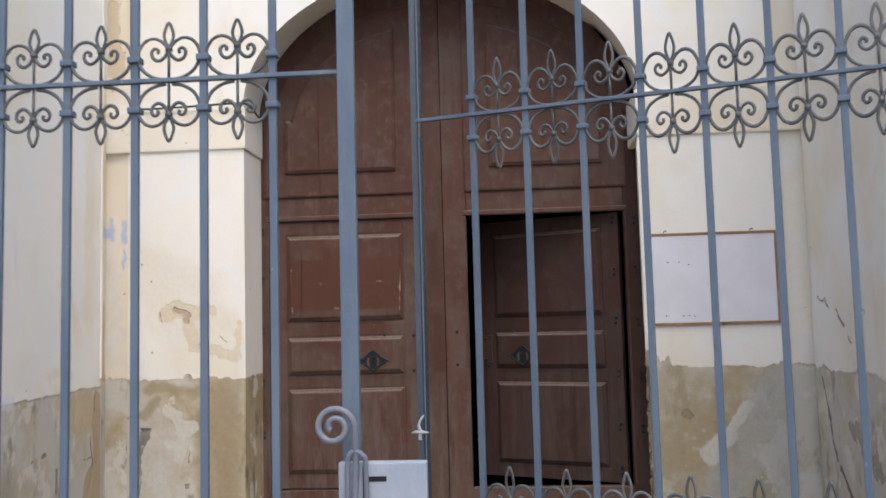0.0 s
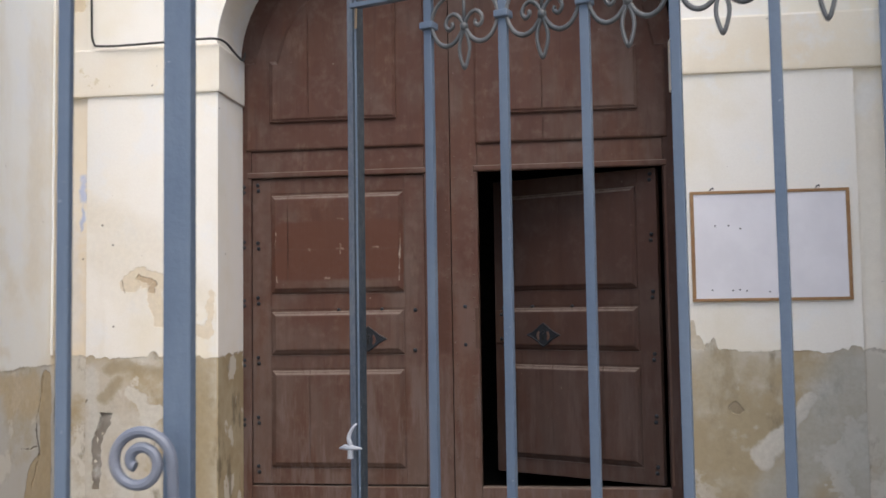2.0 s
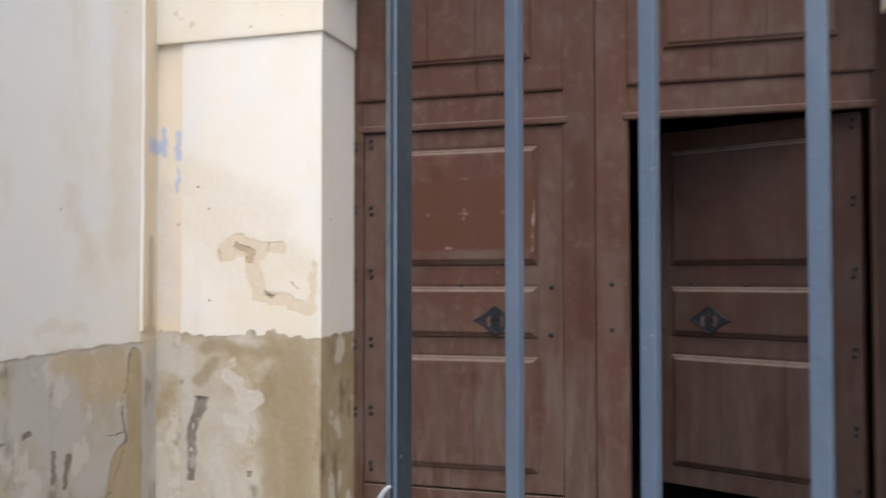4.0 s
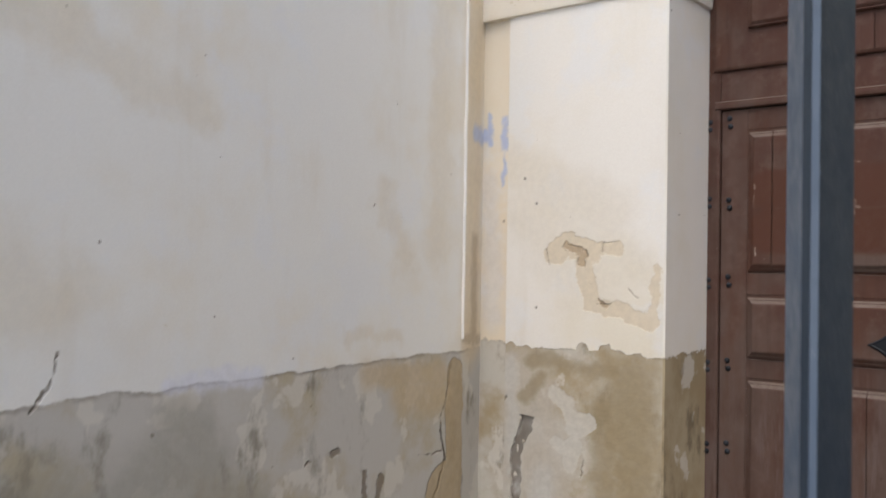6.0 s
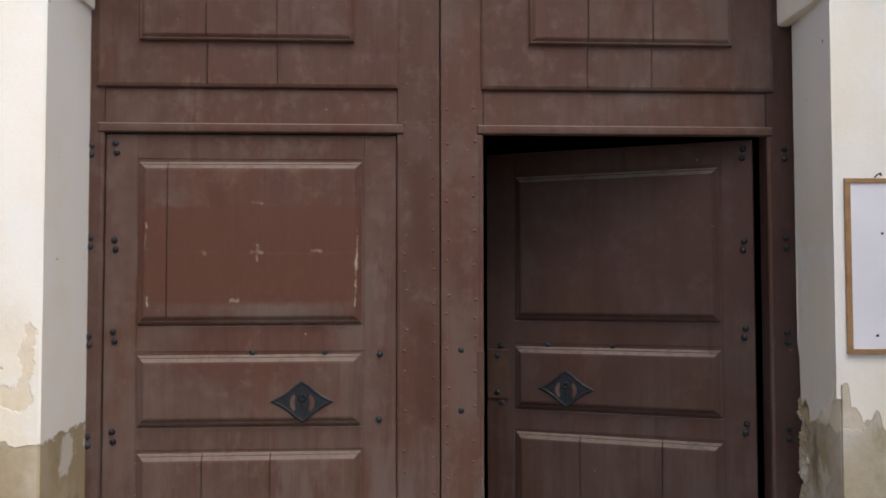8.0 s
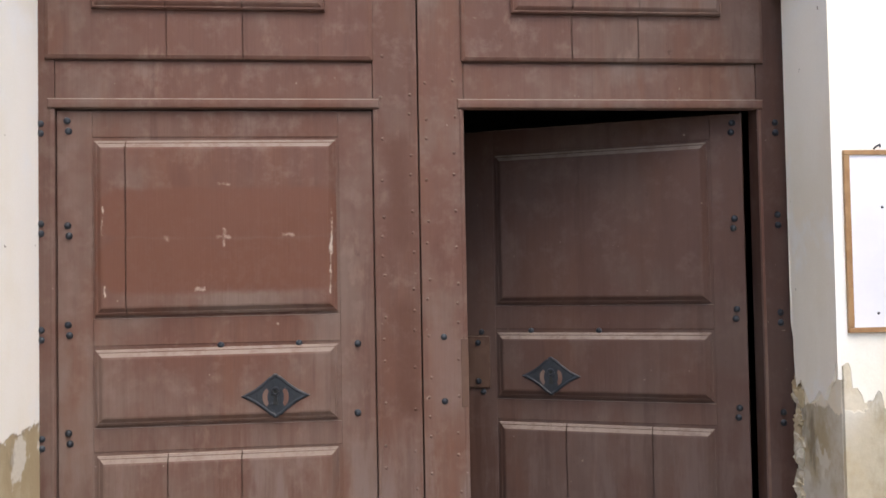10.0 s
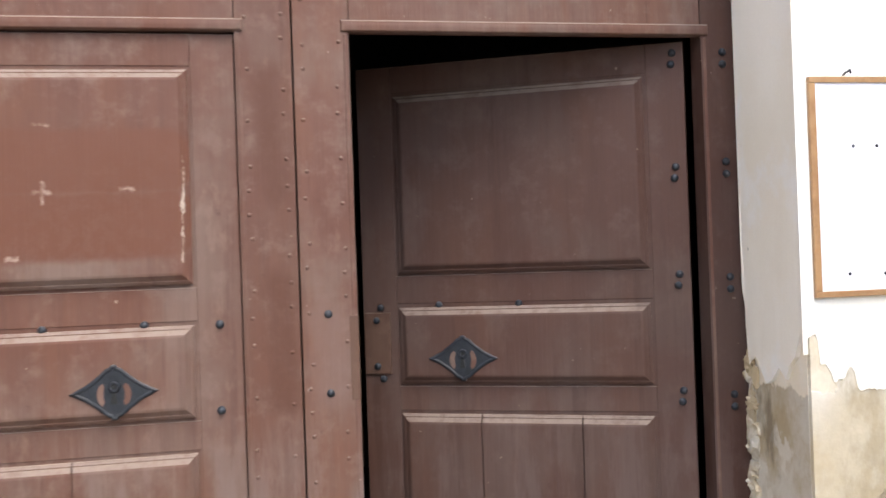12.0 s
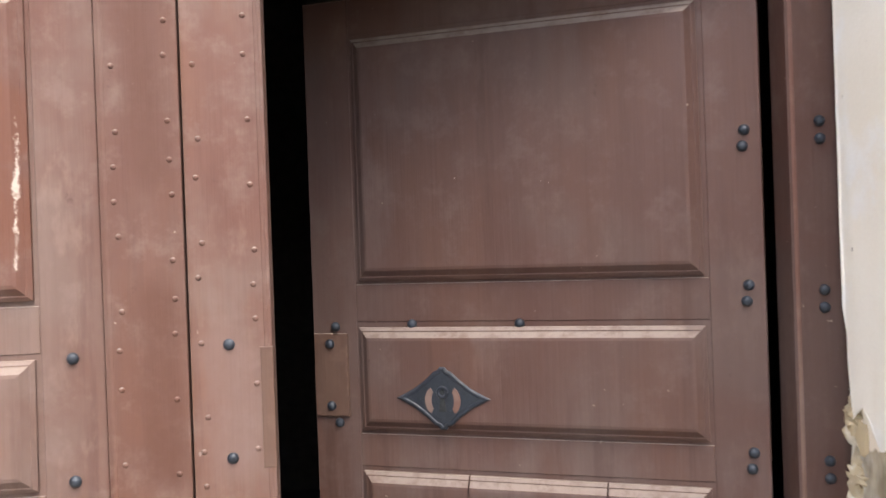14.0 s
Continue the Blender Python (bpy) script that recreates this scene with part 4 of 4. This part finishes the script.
# ---- the iron gate ----
def ornament_mesh(name, tall=1.0):
    bm = bmesh.new()
    for s in (-1, 1):
        heart = [(0, 0, 0.070), (0.016, 0, 0.090), (0.034, 0, 0.097), (0.052, 0, 0.089), (0.0645, 0, 0.067), (0.0645, 0, 0.045), (0.053, 0, 0.022), (0.031, 0, 0.007), (0.007, 0, 0.002)]
        tube(bm, smooth_line([(s * x * 1.05, y, z) for x, y, z in heart]), 0.0040)
        curl = [(0, 0, 0.068), (0.009, 0, 0.052), (0.022, 0, 0.044), (0.034, 0, 0.050), (0.038, 0, 0.063), (0.031, 0, 0.072), (0.023, 0, 0.067), (0.025, 0, 0.060)]
        tube(bm, smooth_line([(s * x, -0.001, z) for x, y, z in curl], 4), 0.0040)
    loop = [(0, 0, 0.074), (0.008, 0, 0.090), (0.0105, 0, 0.106), (0.006, 0, 0.124), (0, 0, 0.135), (-0.006, 0, 0.124), (-0.0105, 0, 0.106), (-0.008, 0, 0.090), (0, 0, 0.074)]
    tube(bm, smooth_line(loop, 4), 0.0036)
    tube(bm, [(0, 0, 0.0), (0, 0, 0.072)], 0.0034)
    k = bmesh.ops.create_icosphere(bm, subdivisions=1, radius=0.0095)
    for v in k["verts"]:
        v.co += Vector((0, 0, 0.070))
    for v in bm.verts:
        if v.co.z > 0.07:
            v.co.z = 0.07 + (v.co.z - 0.07) * tall
    return mesh_of(name, bm, mat_iron_dull, True)


def side_ball(bm, z, r):
    return box(bm, -r, r, -0.0135, 0.0135, z - 0.007, z + 0.007, bevel=0.003)


ORNAMENT = ornament_mesh("ornament", 0.9)
ORNAMENT_TALL = ornament_mesh("ornament", 1.2)
BAR = mesh_of("bar", boxed(-0.0085, 0.0085, -0.006, 0.006, 0.05, 2.62, bevel=0.002), mat_iron)
COLLAR = mesh_of("collar", side_ball(bmesh.new(), 0.0, 0.0140), mat_iron)


def gate_leaf(name, label, m, sgn, first, pitch, count, length, rail_z, low_z, ornament, sag=0.0):
    """Local x runs by sgn from the free edge to the hinge at the wall."""
    g = holder(name, label, "gate", group="leaves of the iron gate")
    g.matrix_world = m
    a, b = sorted((sgn * 0.0, sgn * length))
    for z, k in ((rail_z, sag), (low_z, 0.0), (2.5, sag), (0.12, 0.0)):
        bm = boxed(a, b, -0.0125, 0.003, z - 0.0048, z + 0.0048, bevel=0.0015)
        for v in bm.verts:
            v.co.z -= k * abs(v.co.x)
        part("rail", bm, mat_iron, g)
    us = [first + pitch * k for k in range(count)]
    for u in us:
        share("bar", BAR, g, pose(sgn * u, 0, 0))
        for z in (rail_z + 0.048 - sag * u, rail_z - 0.064 - sag * u, low_z + 0.048):
            share("collar", COLLAR, g, pose(sgn * u, 0, z))
    for u in us[:-1]:
        c = sgn * (u + pitch / 2)
        z = rail_z - sag * abs(c)
        share("ornament", ornament, g, pose(c, -0.004, z))
        share("ornament", ornament, g, pose(c, -0.004, z - 0.006, 0, 180, 0))
        share("ornament", ornament, g, pose(c, -0.004, low_z))
    part("hinge_post", boxed(sgn * length - 0.02, sgn * length + 0.02, -0.02, 0.02, 0.0, 2.62, bevel=0.003), mat_iron, g)
    return g


west = gate_leaf("gate_leaf", "closed grey-blue iron gate leaf with lock box and scrolls", pose(-0.250, 2.349, 0), -1, 0.1610, 0.1526, 10, 1.56, 1.906, 0.845, ORNAMENT)
part("lock_post", boxed(-0.0184, 0.0184, -0.016, 0.004, 0.03, 2.62, bevel=0.003), mat_iron, west)
lock = part("lock_box", boxed(-0.022, 0.158, -0.048, -0.021, 0.86, 1.088, bevel=0.004), mat_box, west, "pale grey steel lock box with a slot")
# the slot's shade is a near-black strip on the box front
part("slot", boxed(0.04, 0.076, -0.0495, -0.045, 1.05, 1.060), mat_hole_shade, lock)
part("lid_seam", boxed(0.028, 0.031, -0.0492, -0.045, 0.87, 1.08), mat_black_iron, lock)
bm = bmesh.new()
spiral = []
for i in range(46):
    t = i / 45
    ang = 2 * math.pi * 1.62 * (1 - t)
    r = 0.008 + 0.033 * t ** 0.85
    spiral.append((-0.026 + r * math.cos(ang), -0.062, 1.160 + r * math.sin(ang)))
spiral += [(0.0155, -0.060, 1.13), (0.016, -0.056, 1.09), (0.012, -0.055, 1.0), (0.010, -0.052, 0.90)]
tube(bm, spiral, 0.0068, 10)
part("handle", bm, mat_handle, west, "scrolled pull handle in worn grey paint")
bm = bmesh.new()
tube(bm, smooth_line([(-0.002, -0.054, 0.92), (-0.002, -0.056, 1.06), (0.001, -0.058, 1.098), (0.014, -0.060, 1.112), (0.030, -0.060, 1.104), (0.036, -0.058, 1.08), (0.037, -0.055, 0.92)]), 0.0052, 8)
part("hasp", bm, mat_handle, west)

east = gate_leaf("gate_leaf", "grey-blue iron gate leaf standing ajar with scrolls", pose(-0.163, 2.970, 0, 0, 0, -21.42), 1, 0.1743, 0.1551, 10, 1.70, 1.937, 0.836, ORNAMENT_TALL, 0.0175)
def plate(p, q, t, z0, z1):
    """An upright plate from p to q on the plan, t thick to its left."""
    d = (Vector(q) - Vector(p)).normalized()
    n = Vector((-d.y, d.x)) * t
    return prism([p, q, (q[0] + n.x, q[1] + n.y), (p[0] + n.x, p[1] + n.y)], z0, z1)


# the free edge is an angle iron
bm = plate((0.0088, -0.0082), (-0.0259, 0.0183), -0.005, 0.03, 2.62)
flange = plate((0.0096, -0.0082), (0.0051, 0.0304), 0.004, 0.03, 2.62)
part("flange", flange, mat_flange, east, "dark inner flange of the free edge")
part("stile", bm, mat_iron, east)
bm = bmesh.new()
tube(bm, [(-0.026, -0.020, 1.068), (-0.012, -0.022, 1.071), (0.005, -0.022, 1.071), (0.026, -0.020, 1.070)], 0.0058, 7, lambda t: 1 - 0.75 * abs(2 * t - 1) ** 2)
tube(bm, smooth_line([(-0.001, -0.020, 1.050), (0.0, -0.021, 1.075), (-0.003, -0.022, 1.09), (0.004, -0.019, 1.108), (0.009, -0.012, 1.115)]), 0.0055, 7, lambda t: 1.1 - 0.7 * t)
part("latch", bm, mat_latch, east, "worn white bolt of the latch")
bm = bmesh.new()
tube(bm, [(0.013, -0.008, 1.89), (0.014, -0.008, 1.915), (0.015, -0.009, 1.93)], 0.0028, 6)
part("weld", bm, metal_paint("rusty_weld", (0.22, 0.16, 0.10), (0.16, 0.10, 0.06), (0.15, 0.08, 0.04)), east)
